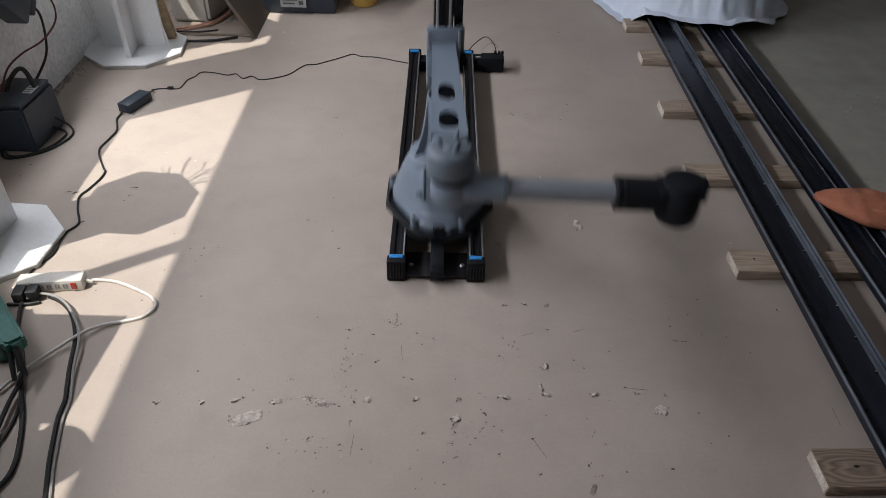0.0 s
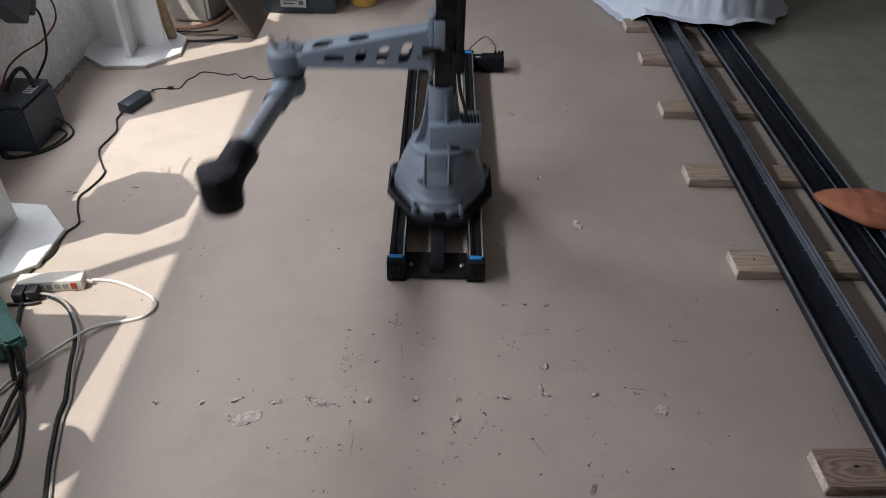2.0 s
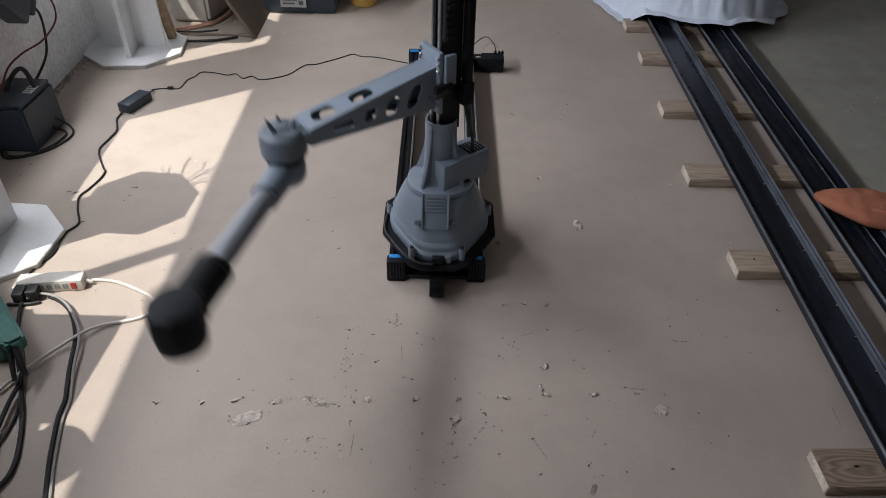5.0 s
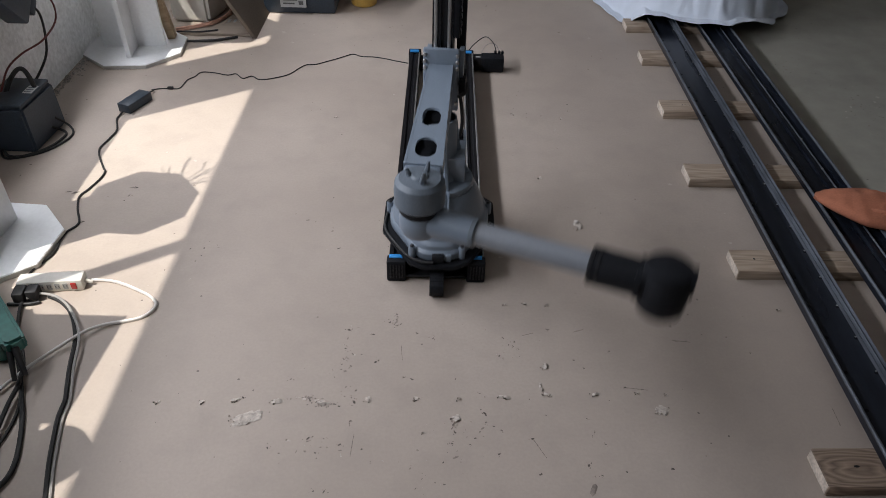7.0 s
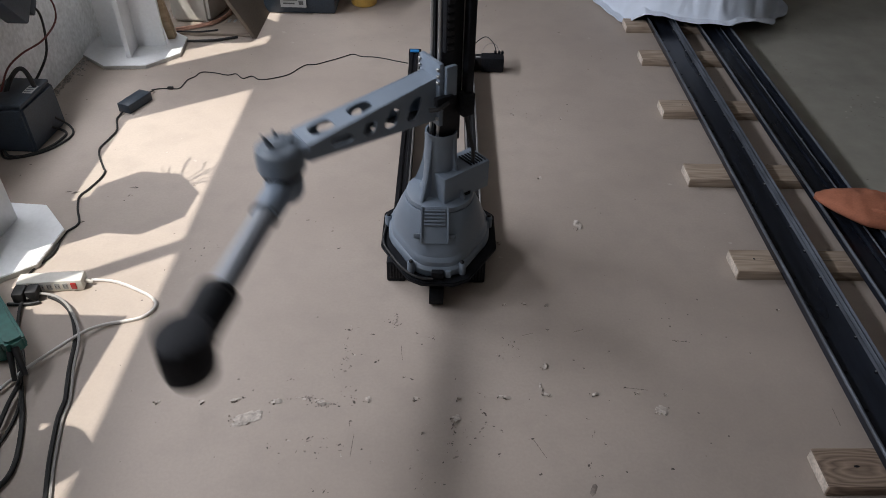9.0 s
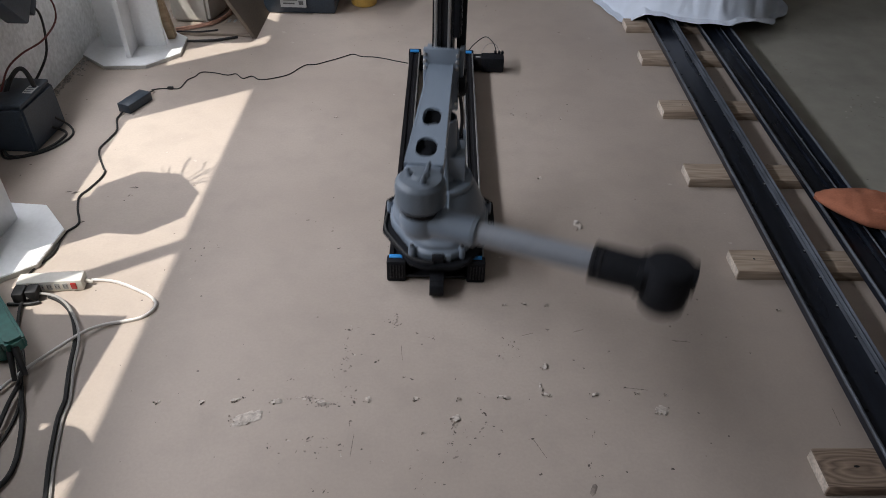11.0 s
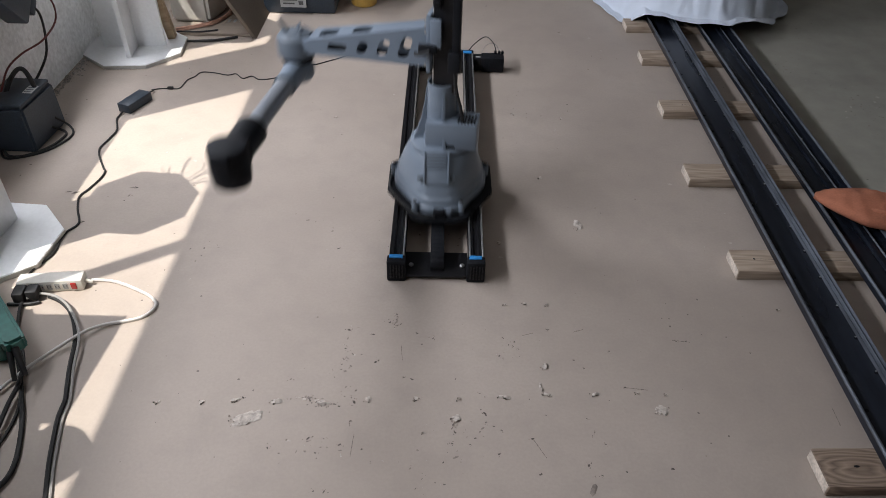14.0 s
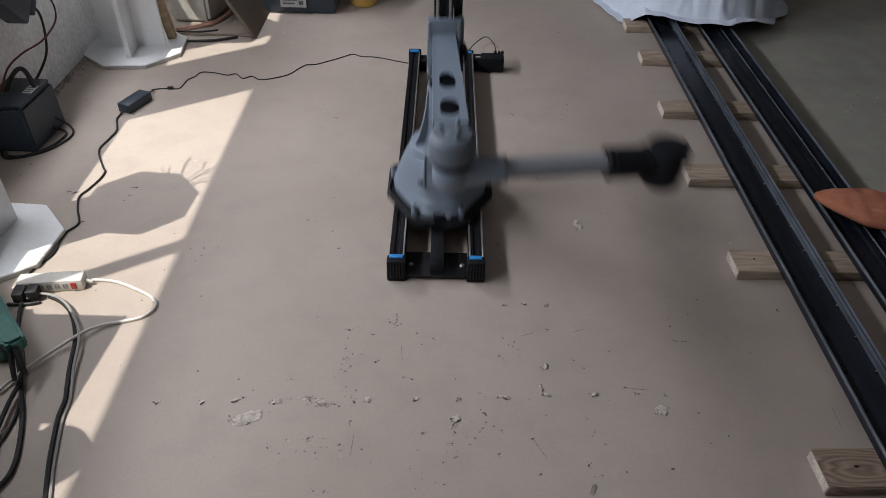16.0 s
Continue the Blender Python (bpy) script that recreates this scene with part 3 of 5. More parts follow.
    part("tube", rod((0.112, 0, z), (0.352, 0, z), 0.0235, 28), TUBE, fore, "smooth grey forearm tube")
    wrist = part("wrist_sleeve", rod((0.340, 0, z), (0.440, 0, z), 0.0355, 28, bevel=0.004), BLACK_PRINT, fore, "black wrist sleeve")
    for k in range(2):
        part("sleeve_ring", rod((0.343 + k * 0.012, 0, z), (0.348 + k * 0.012, 0, z), 0.0365, 28), BLACK_METAL, fore)
    part("wrist_neck", box(0.425, 0.462, -0.031, 0.031, z - 0.030, z + 0.030, 0.006), BLACK_PRINT, fore)
    part("tool_head", turned([(0.038, 0.332), (0.042, 0.336), (0.043, 0.354), (0.0445, 0.356), (0.0445, 0.418), (0.042, 0.428), (0.030, 0.432)], 36, m=pose(0.477, 0, 0)), BLACK_PRINT, fore, "black upright tool head")
    part("tool_plug", box(0.495, 0.526, -0.020, 0.020, 0.385, 0.428, 0.004), BLACK_PRINT, fore)
    return bot, col, fore


robot, column, forearm = build_robot()


def build_chain():
    ch = thing("cable_chain", "black cable chain loop running between the rails", "cable chain")
    r, w = 0.024, 0.0175
    lay = [(y, 0.006) for y in np.arange(0.70, r, -0.0175)]
    lay += [(r - r * math.sin(a), 0.006 + r - 0.003 - (r - 0.003) * math.cos(a)) for a in np.linspace(0.3, math.pi - 0.3, 5)]
    lay += [(y, 0.047) for y in np.arange(r, 0.34, 0.0175)]
    for (y, z), (y2, z2) in zip(lay, lay[1:]):
        a = math.atan2(z2 - z, y2 - y)
        part("chain_link", box(-0.0095, 0.0095, -w, w, -0.0055, 0.0055, 0.0015, m=pose(0, (y + y2) / 2, (z + z2) / 2) @ Matrix.Rotation(radians(90), 4, "Z") @ Matrix.Rotation(-a, 4, "Y") @ pose(0, 0, 0)), BLACK_PRINT, ch)
    return ch


chain = build_chain()


# ---- steel tracks on timber sleepers ----
def build_sleepers():
    rows = [(0.757, 0.801, PINE), (0.777, 1.432, PINE), (0.760, 1.858, PINE), (0.777, 2.282, PINE), (0.790, 2.708, PINE), (0.788, 3.035, PINE)]
    for i, (x, y, mat) in enumerate(rows):
        m = OLD_PINE if i == 0 else mat
        bm = box(0, 0.415, 0, 0.089, 0, 0.030, 0.0025)
        label = "weathered knotty timber offcut under the steel tracks" if i == 0 else "pale pine timber sleeper under the steel tracks"
        ob = tagged(part("timber_sleeper", bm, m, at=pose(x, y, 0, 0, 0, (1.6, 0.8, 0.4, 0.5, 0.3, 0.6)[i])), label, "timber", "timber sleepers")
        part("end_grain", box(-0.0012, 0.0004, 0.003, 0.086, 0.003, 0.027, 0.0005), END_GRAIN, ob, "pale sawn end")
        if i in (1, 3):
            part("nail_hole", turned([(0.0035, 0), (0.003, 0.0006)], 8, m=pose(0.046 + 0.01 * i, 0.050, 0.0298)), BLACK_PRINT, ob)
            part("drying_crack", prism([(0.05 + 0.01 * i, 0.051), (0.16, 0.0455), (0.30, 0.048), (0.16, 0.047)], 0.0298, 0.0304), BLACK_PRINT, ob, "dark drying crack")
        if i == 0:
            part("knot_hole", turned([(0.004, 0), (0.003, 0.0006)], 10, m=pose(0.073, 0.046, 0.0298) @ Matrix.Diagonal((1.6, 0.8, 1, 1))), BLACK_PRINT, ob, "dark knot hole")


def channel(pts, y0, y1):
    own = bmesh.new()
    a = [own.verts.new((x, y0, z)) for x, z in pts]
    c = [own.verts.new((x, y1, z)) for x, z in pts]
    own.faces.new(a)
    own.faces.new(c[::-1])
    for i in range(len(pts)):
        j = (i + 1) % len(pts)
        own.faces.new((a[i], a[j], c[j], c[i]))
    return own


def build_tracks():
    y0, y1, z = 0.35, 4.05, 0.0305
    for k, (x, w) in enumerate(((0.887, 0.104), (1.093, 0.114))):
        tr = thing("steel_track", "long dark steel channel track lying on timber sleepers", "track", group="steel tracks")
        web = part("web", channel([(x, z), (x + w, z), (x + w, z + 0.006), (x, z + 0.006)], y0, y1), TRACK, tr, "drilled dark steel web")
        rx = x + w
        h = 0.016 if k == 0 else 0.014
        part("left_flange", channel([(x - 0.005, z), (x, z), (x, z + h), (x - 0.005, z + h)], y0, y1), TRACK, tr)
        part("left_lip", rod((x - 0.002, y0, z + h + 0.003), (x - 0.002, y1, z + h + 0.003), 0.0042, 10), TRACK_EDGE, tr, "rubbed round steel lip")
        if k == 0:
            part("right_flange", channel([(rx - 0.014, z + 0.006), (rx, z + 0.006), (rx, z + 0.026), (rx - 0.0025, z + 0.029), (rx - 0.0045, z + 0.021), (rx - 0.0075, z + 0.021), (rx - 0.0095, z + 0.025), (rx - 0.0115, z + 0.015), (rx - 0.013, z + 0.015)], y0, y1), TRACK_EDGE, tr, "ridged guide edge")
        else:
            part("middle_ridge", channel([(x + 0.062, z + 0.006), (x + 0.084, z + 0.006), (x + 0.082, z + 0.013), (x + 0.076, z + 0.015), (x + 0.065, z + 0.013)], y0, y1), TRACK, tr, "low steel ridge")
            part("ridge_lip", rod((x + 0.0835, y0, z + 0.013), (x + 0.0835, y1, z + 0.013), 0.0028, 8), TRACK_EDGE, tr)
            part("right_flange", channel([(rx - 0.006, z + 0.006), (rx, z + 0.006), (rx, z + 0.026), (rx - 0.006, z + 0.026)], y0, y1), TRACK, tr)
            part("right_lip", rod((rx - 0.003, y0, z + 0.029), (rx - 0.003, y1, z + 0.029), 0.0046, 10), TRACK_EDGE, tr, "rubbed round steel lip")
        for i in range(32):
            y = 0.5605 + i * 0.10535
            if k == 0:
                for xx in (x + 0.018, x + w - 0.0185):
                    hole = part("bolt_hole", turned([(0.0046, 0), (0.0042, 0.0009)], 10, m=pose(xx, y, z + 0.0058)), BLACK_PRINT, web)
                    if xx > x + 0.05:
                        part("bolt", turned([(0.0022, 0), (0.0022, 0.002), (0.0014, 0.003)], 8, m=pose(xx + 0.001, y + 0.004, z + 0.0058)), STEEL, web)
            elif i < 20:
                part("bolt", turned([(0.0028, 0), (0.0028, 0.003), (0.0018, 0.004)], 8, m=pose(x + 0.083 + 0.002 * (i % 2), 0.496 + i * 0.1766, z + 0.0135)), STEEL, web)


def soft_sheet(name, label, cat, x0, x1, y0, y1, height, nx, ny, mat):
    """A draped cloth: a closed skin over a lump, with folds and a wavy hem on the ground."""
    own = bmesh.new()
    grid = []
    for j in range(ny):
        row = []
        for i in range(nx):
            u, v = i / (nx - 1), j / (ny - 1)
            cx, cy = (x0 + x1) / 2, (y0 + y1) / 2
            ang = 2 * math.pi * u
            rad = 1 - v
            hem = 1 + 0.03 * math.sin(3 * ang + 0.6) + 0.10 * noise.noise((math.cos(ang) * 2.2, math.sin(ang) * 2.2, 3.0)) + 0.04 * noise.noise((math.cos(ang) * 6, math.sin(ang) * 6, 8.0))
            px = cx + (x1 - x0) / 2 * rad * (1 + (hem - 1) * rad ** 3) * math.cos(ang)
            py = cy + (y1 - y0) / 2 * rad * (1 + (hem - 1) * rad ** 3) * math.sin(ang)
            rise = 1 - min(1, rad * 1.10) ** 3.2
            fold = (0.5 - abs(noise.noise((px * 5 + py * 2, py * 7, 1.3)))) * 0.11 + (0.4 - abs(noise.noise((px * 13 - py * 6, py * 9, 4.0)))) * 0.065 + 0.034 * math.sin(17 * ang + 5 * rad + 5 * noise.noise((px * 4, py * 4, 9.0))) * rad * (1 - rad) * 3 + (0.3 - abs(noise.noise((px * 23 + py * 9, py * 17 - px * 8, 7.0)))) * 0.040 + noise.noise((px * 48, py * 40, 2.0)) * 0.006
            over = min(1, max(0, (px - 0.80) / 0.07)) * min(1, max(0, (1.56 - px) / 0.30))
            pz = 0.008 + 0.072 * over * over * (3 - 2 * over) + height * rise + fold * min(1, rise * 4 + 0.12)
            row.append(own.verts.new((px, py, max(0.004, pz))))
        grid.append(row)
    for a, c in zip(grid, grid[1:]):
        for i in range(nx - 1):
            own.faces.new((a[i], a[i + 1], c[i + 1], c[i]))
    bmesh.ops.remove_doubles(own, verts=own.verts, dist=0.0005)
    ob = tagged(part(name, own, mat), label, cat)
    so = ob.modifiers.new("thickness", "SOLIDIFY")
    so.thickness = 0.003
    return ob


build_sleepers()
build_tracks()
soft_sheet("cloth_sheet", "crumpled pale blue cotton sheet draped over the steel tracks", "sheet", 0.675, 1.61, 2.955, 4.02, 0.30, 320, 96, LINEN)


def build_suede():
    own = bmesh.new()
    L, n, k = 0.29, 34, 30
    rings = []
    for i in range(n):
        u = i / (n - 1)
        half = 0.003 + 0.086 * math.sin(math.pi * min(1, u * 0.80 + 0.02)) ** 0.75
        th = 0.004 + 0.027 * math.sin(math.pi * (0.05 + 0.85 * u)) ** 0.8
        ring = []
        for j in range(k):
            a = 2 * math.pi * j / k
            f = 1 + 0.08 * noise.noise((u * 5, math.cos(a), math.sin(a) + 0.5))
            across = half * math.cos(a) * f
            fold = 0.017 * math.exp(-((across + 0.040 - 0.10 * (u - 0.6)) / 0.010) ** 2) * max(0, min(1, (u - 0.42) / 0.2))
            crease = 0.007 * noise.noise((u * 9, across * 32, 2.0)) + 0.002 * noise.noise((u * 40, across * 120, 5.0))
            z = th * (1 + math.sin(a) * f * 0.95) + (crease - fold if math.sin(a) > 0 else 0)
            ring.append(own.verts.new((L * u, across - 0.020 * math.sin(math.pi * min(1, 1.2 * u)), z)))
        rings.append(ring)
    for a, c in zip(rings, rings[1:]):
        for j in range(k):
            own.faces.new((a[j], a[(j + 1) % k], c[(j + 1) % k], c[j]))
    own.faces.new(rings[0][::-1])
    own.faces.new(rings[-1])
    glove = tagged(part("suede_glove", own, ORANGE_FELT, at=pose(1.083, 1.745, 0.050, 0, 0, -30)), "folded orange-brown suede work glove lying on a steel track", "glove")
    part("cuff_fold", cord([(0.13, -0.055, 0.040), (0.18, -0.060, 0.047), (0.23, -0.066, 0.046), (0.28, -0.070, 0.036)], 0.011, 10), ORANGE_FELT, glove, "rolled suede edge")


build_suede()


# ---- along the window wall ----
def pedestal(x, y, turn, label, base=0.205, tee=False, wide=(-0.155, 0.118), high=0.750):
    p = thing("pedestal_table", label, "pedestal", pose(x, y, 0), group="white pedestals")
    spin = Matrix.Rotation(radians(turn), 4, "Z")
    part("base_board", prism(octagon(base, 22.5 + turn), 0.0, 0.016, 0.0015), WHITE_BOARD, p)
    part("board_edge", prism(octagon(base + 0.0012, 22.5 + turn), 0.002, 0.0135), BOARD_EDGE, p, "grey board edge")
    part("upright_panel", box(wide[0], 0.009 if tee else wide[1], -0.009, 0.009, 0.0162, high - 0.016, 0.001, m=spin), WHITE_BOARD, p)
    if tee:
        part("cross_panel", box(0.0095, 0.0275, -0.1055, 0.1055, 0.0162, high - 0.016, 0.001, m=spin), WHITE_BOARD, p)
    else:
        for y0, y1 in ((-0.118, -0.0092), (0.0092, 0.1055)):
            part("cross_panel", box(-0.009, 0.009, y0, y1, 0.0162, high - 0.016, 0.001, m=spin), WHITE_BOARD, p)
    part("table_top", prism(octagon(0.163, 22.5 + turn), high - 0.0158, high, 0.0015), WHITE_BOARD, p)
    return p


pedestal(-1.217, 2.757, 5, "white octagonal pedestal of crossed boards near the wall", 0.199, wide=(-0.122, 0.116), high=0.796)
pedestal(-1.196, 1.505, -4, "white octagonal pedestal of crossed boards by the window", 0.190, True)


def build_plant():
    """Thin bent twigs in a small pot on the pedestal; seen by their shadow."""
    t = thing("twig_plant", "bare twiggy plant in a small pot on the pedestal", "plant", pose(-1.135, 1.565, 0.750))
    part("pot", turned([(0.018, 0), (0.026, 0.03), (0.024, 0.032)], 20), WHITE_PLASTIC, t)
    for sx, sy, bend in ((0.0, 0.150, 0.01), (-0.05, 0.100, 0.02), (0.050, 0.130, -0.015), (0.088, 0.105, -0.015), (0.020, 0.080, 0.015), (0.115, 0.060, -0.012), (0.100, 0.020, -0.008), (0.128, 0.030, -0.01), (0.070, 0.085, -0.01)):
        mid = (sx * 0.55 - bend, sy * 0.55 + 0.02, 0.050)
        part("twig", cord([(0, 0, 0.025), mid, (sx - 0.02, sy, 0.085 + 0.1 * abs(bend))], 0.0021, 5, 5), OLD_PINE, t)
        part("twig", cord([mid, (sx * 0.7 - 2.2 * bend, sy * 0.8, 0.070), (sx * 0.85 - 3 * bend, sy * 1.02, 0.100)], 0.0016, 5, 4), OLD_PINE, t)


build_plant()


def build_battery():
    b = thing("battery_case", "dark charcoal battery case with a strap handle by the wall", "battery", pose(-1.328, 2.065, 0, 0, 0, -2))
    own = prism([(-0.075, -0.095), (0.062, -0.095), (0.070, 0.10), (-0.075, 0.10)], 0, 0.152, 0.008)
    for v in own.verts:
        k = 1 - 0.035 * v.co.z / 0.165
        v.co.x, v.co.y = v.co.x * k, v.co.y * k
    body = part("case_body", own, DARK_BOX, b)
    part("lid", box(-0.070, 0.060, -0.089, 0.093, 0.1525, 0.164, 0.004), DARK_BOX, b)
    part("label_sticker", box(0.026, 0.056, -0.010, 0.040, 0.1640, 0.1648, 0), LABEL, b, "worn pale label on the lid")
    for k in range(3):
        part("label_bar", box(0.030, 0.052, -0.004 + k * 0.014, k * 0.014, 0.1648, 0.1653, 0), DARK_BOX, b)
    part("strap_handle", cord([(-0.030, 0.0, 0.160), (-0.012, 0.015, 0.195), (0.010, 0.030, 0.221), (0.026, 0.036, 0.222), (0.037, 0.036, 0.20), (0.046, 0.034, 0.160)], 0.0072), RUBBER, b, "black strap handle")
    part("battery_lead", cord([(0.064, 0.02, 0.03), (0.09, 0.035, 0.008), (0.105, 0.01, 0.005), (0.088, -0.06, 0.005), (0.04, -0.115, 0.005), (-0.01, -0.125, 0.005), (-0.04, -0.10, 0.012)], 0.0042), RUBBER, b)
    part("battery_lead", cord([(0.064, 0.05, 0.05), (0.095, 0.065, 0.012), (0.122, 0.03, 0.004), (0.118, -0.02, 0.004), (0.085, -0.085, 0.004), (0.03, -0.125, 0.004), (-0.02, -0.135, 0.004), (-0.05, -0.10, 0.010)], 0.0036), RUBBER, b)


build_battery()


def build_charger():
    c = thing("wall_charger", "black charger hung on the white wall with red and black leads", "charger", pose(-1.360, 2.19, 0.362))
    part("charger_body", box(-0.040, 0.036, -0.13, 0.075, -0.015, 0.12, 0.010, m=pose(0, 0.03, 0, -46, 0, 0)), DARK_BOX, c)
    part("plug_nose", box(-0.01, 0.032, 0.074, 0.110, 0.03, 0.085, 0.006, m=pose(0, 0.03, 0, -46, 0, 0)), DARK_BOX, c)
    part("black_lead", cord([(0.02, 0.125, -0.02), (0.035, 0.145, -0.05), (0.040, 0.135, -0.11), (0.046, 0.09, -0.170), (0.045, 0.01, -0.205), (0.045, -0.05, -0.215)], 0.0040), RUBBER, c)
    part("lead_sleeve", cord([(0.02, 0.14, 0.0), (0.035, 0.175, 0.015), (0.046, 0.190, 0.008), (0.050, 0.200, -0.010)], 0.0052), RUBBER, c)
    part("red_lead", cord([(0.050, 0.200, -0.01), (0.060, 0.205, -0.055), (0.058, 0.18, -0.10), (0.040, 0.10, -0.130), (0.020, 0.0, -0.130), (0.0, -0.07, -0.15), (-0.01, -0.13, -0.200)], 0.0031), RED_CABLE, c, "dark red lead")


build_charger()


def floor_cord(name, pts, r, mat, label, category="cable"):
    return tagged(part(name, cord([(x, y, z + r) for x, y, z in pts], r), mat), label, category)


def build_power_brick():
    b = thing("power_adapter", "black laptop-style power adapter lying on the floor", "power adapter", pose(-1.067, 2.294, 0, 0, 0, 69))
    part("adapter_body", box(-0.059, 0.057, -0.025, 0.025, 0, 0.032, 0.003), DARK_BOX, b)
    part("dc_lead", cord([(0.056, 0.004, 0.014), (0.080, 0.006, 0.012), (0.105, 0.010, 0.006), (0.112, 0.022, 0.0026)], 0.0026), RUBBER, b)


def power_strip():
    s = thing("power_strip", "off-white power strip with a red switch lying on the floor", "power strip", pose(-0.957, 1.350, 0, 0, 0, 7))
    part("strip_body", box(-0.078, 0.078, -0.020, 0.020, 0, 0.034, 0.005), WHITE_PLASTIC, s)
    part("switch", box(0.050, 0.063, -0.0225, -0.0195, 0.008, 0.027, 0.001), RED_PLASTIC, s, "red rocker switch")
    for k in range(4):
        x = -0.020 + k * 0.019
        sock = part("socket", box(x - 0.006, x + 0.006, -0.0208, -0.0198, 0.009, 0.026, 0.0), LABEL, s)
        for q in (-0.0035, 0.0035):
            part("socket_slot", box(x + q - 0.0008, x + q + 0.0008, -0.0213, -0.0206, 0.014, 0.021, 0), INK, sock)
    for k, (x, d) in enumerate(((-0.062, 0.040), (-0.033, 0.034))):
        part("plug", box(x - 0.014, x + 0.014, -0.021 - d, -0.021, 0.004, 0.034, 0.005), RUBBER, s, "black plug")
    part("strain_relief", rod((0.078, 0, 0.016), (0.094, 0, 0.010), 0.006, 10, r2=0.004), WHITE_PLASTIC, s)


build_power_brick()
power_strip()


# ---- far end of the room ----
def build_crate():
    c = thing("plywood_crate", "open plywood crate with a brown fibreboard side", "crate", pose(0, 0, 0))
    part("bottom_board", box(-1.20, -0.790, 2.900, 3.50, 0.002, 0.012, 0.001), PLY, c)
    part("side_board", box(-0.015, 0.0, 2.885, 3.50, 0.0, 0.40, 0.001, m=pose(-0.768, 0, 0, 0, -30, 0)), OLIVE_BOARD, c, "brown fibreboard side")
    part("back_board", box(-1.20, -0.775, 3.502, 3.514, 0.0, 0.34, 0.001), PLY, c)
    for x in (-0.92, -0.895):
        part("label_bar", box(x, x + 0.012, 3.02, 3.05, 0.0122, 0.0128, 0), LABEL, c)


def build_far_things():
    build_crate()
    tagged(part("timber_post", box(-0.015, 0.015, -0.02, 0.02, 0.0, 0.60, 0.002), POST_PINE, at=pose(-1.098, 2.842, 0.0165, 0, -9.0, 6)), "pale timber post standing beside the pedestal", "timber")
    b = thing("storage_bin", "white plastic bin standing in the crate", "bin", pose(-1.065, 3.125, 0.012))
    own = prism([(-0.082, -0.11), (0.074, -0.115), (0.115, 0.02), (0.085, 0.12), (-0.085, 0.12)], 0, 0.26, 0.012)
    for v in own.verts:
        k = 1 + 0.35 * v.co.z
        v.co.x, v.co.y = v.co.x * k, v.co.y * k
    part("bin_body", own, WHITE_PLASTIC, b)
    part("bin_rim", box(-0.10, 0.115, -0.135, 0.14, 0.258, 0.272, 0.004), WHITE_PLASTIC, b)
    tagged(part("copper_cable", cord([(-1.11, 2.925, 0.018), (-1.055, 2.945, 0.02), (-0.985, 2.985, 0.022), (-0.935, 3.07, 0.022), (-0.93, 3.20, 0.02)], 0.006, 8), ORANGE_CABLE), "orange copper cable in the crate", "cable")
    tagged(part("copper_cable", cord([(-1.10, 2.905, 0.017), (-1.03, 2.945, 0.018), (-0.96, 2.995, 0.019), (-0.92, 3.10, 0.018)], 0.004, 8), ORANGE_CABLE), "orange copper cable in the crate", "cable")
    tagged(part("black_hose", cord([(-1.11, 2.835, 0.006), (-1.016, 2.834, 0.006), (-0.928, 2.848, 0.006), (-0.845, 2.884, 0.006)], 0.0055, 8), RUBBER), "black hose on the floor along the crate's front edge", "hose")
    tagged(part("black_hose", cord([(-1.10, 2.905, 0.0155), (-1.005, 2.907, 0.0155), (-0.935, 2.93, 0.0155)], 0.0035, 8), RUBBER), "thin black hose in the crate", "hose")
    t = thing("storage_tote", "black plastic tote box with a pale label", "tote box", pose(0, 0, 0))
    own = box(-0.790, -0.475, 3.165, 3.58, 0.0, 0.30, 0.012)
    for v in own.verts:
        if v.co.z > 0.15:
            v.co.y += -0.02 if v.co.y < 3.3 else 0.02
    part("tote_body", own, DARK_BOX, t)
    part("tote_lid", box(-0.81, -0.455, 3.125, 3.60, 0.3005, 0.325, 0.006), DARK_BOX, t)
    lab = part("tote_label", box(-0.712, -0.600, 3.1490, 3.1535, 0.034, 0.118, 0, m=Matrix.Identity(4)), LABEL, t, "pale printed label")
    for k in range(3):
        part("label_bar", box(-0.700, -0.650 + 0.012 * k, 3.1480, 3.1490, 0.048 + k * 0.016, 0.054 + k * 0.016, 0), INK, lab)
    part("label_bar", box(-0.632, -0.612, 3.1480, 3.1490, 0.046, 0.062, 0), INK, lab)
    y = thing("yellow_tub", "yellow plastic tub on the floor beside the tote", "tub", pose(-0.362, 3.305, 0))
    part("tub_body", turned([(0.052, 0), (0.058, 0.006), (0.066, 0.16), (0.070, 0.165), (0.070, 0.175)], 32), YELLOW_TUB, y)
    part("tub_lid", turned([(0.072, 0.1755), (0.072, 0.19), (0.060, 0.192)], 32), YELLOW_TUB, y)


build_far_things()


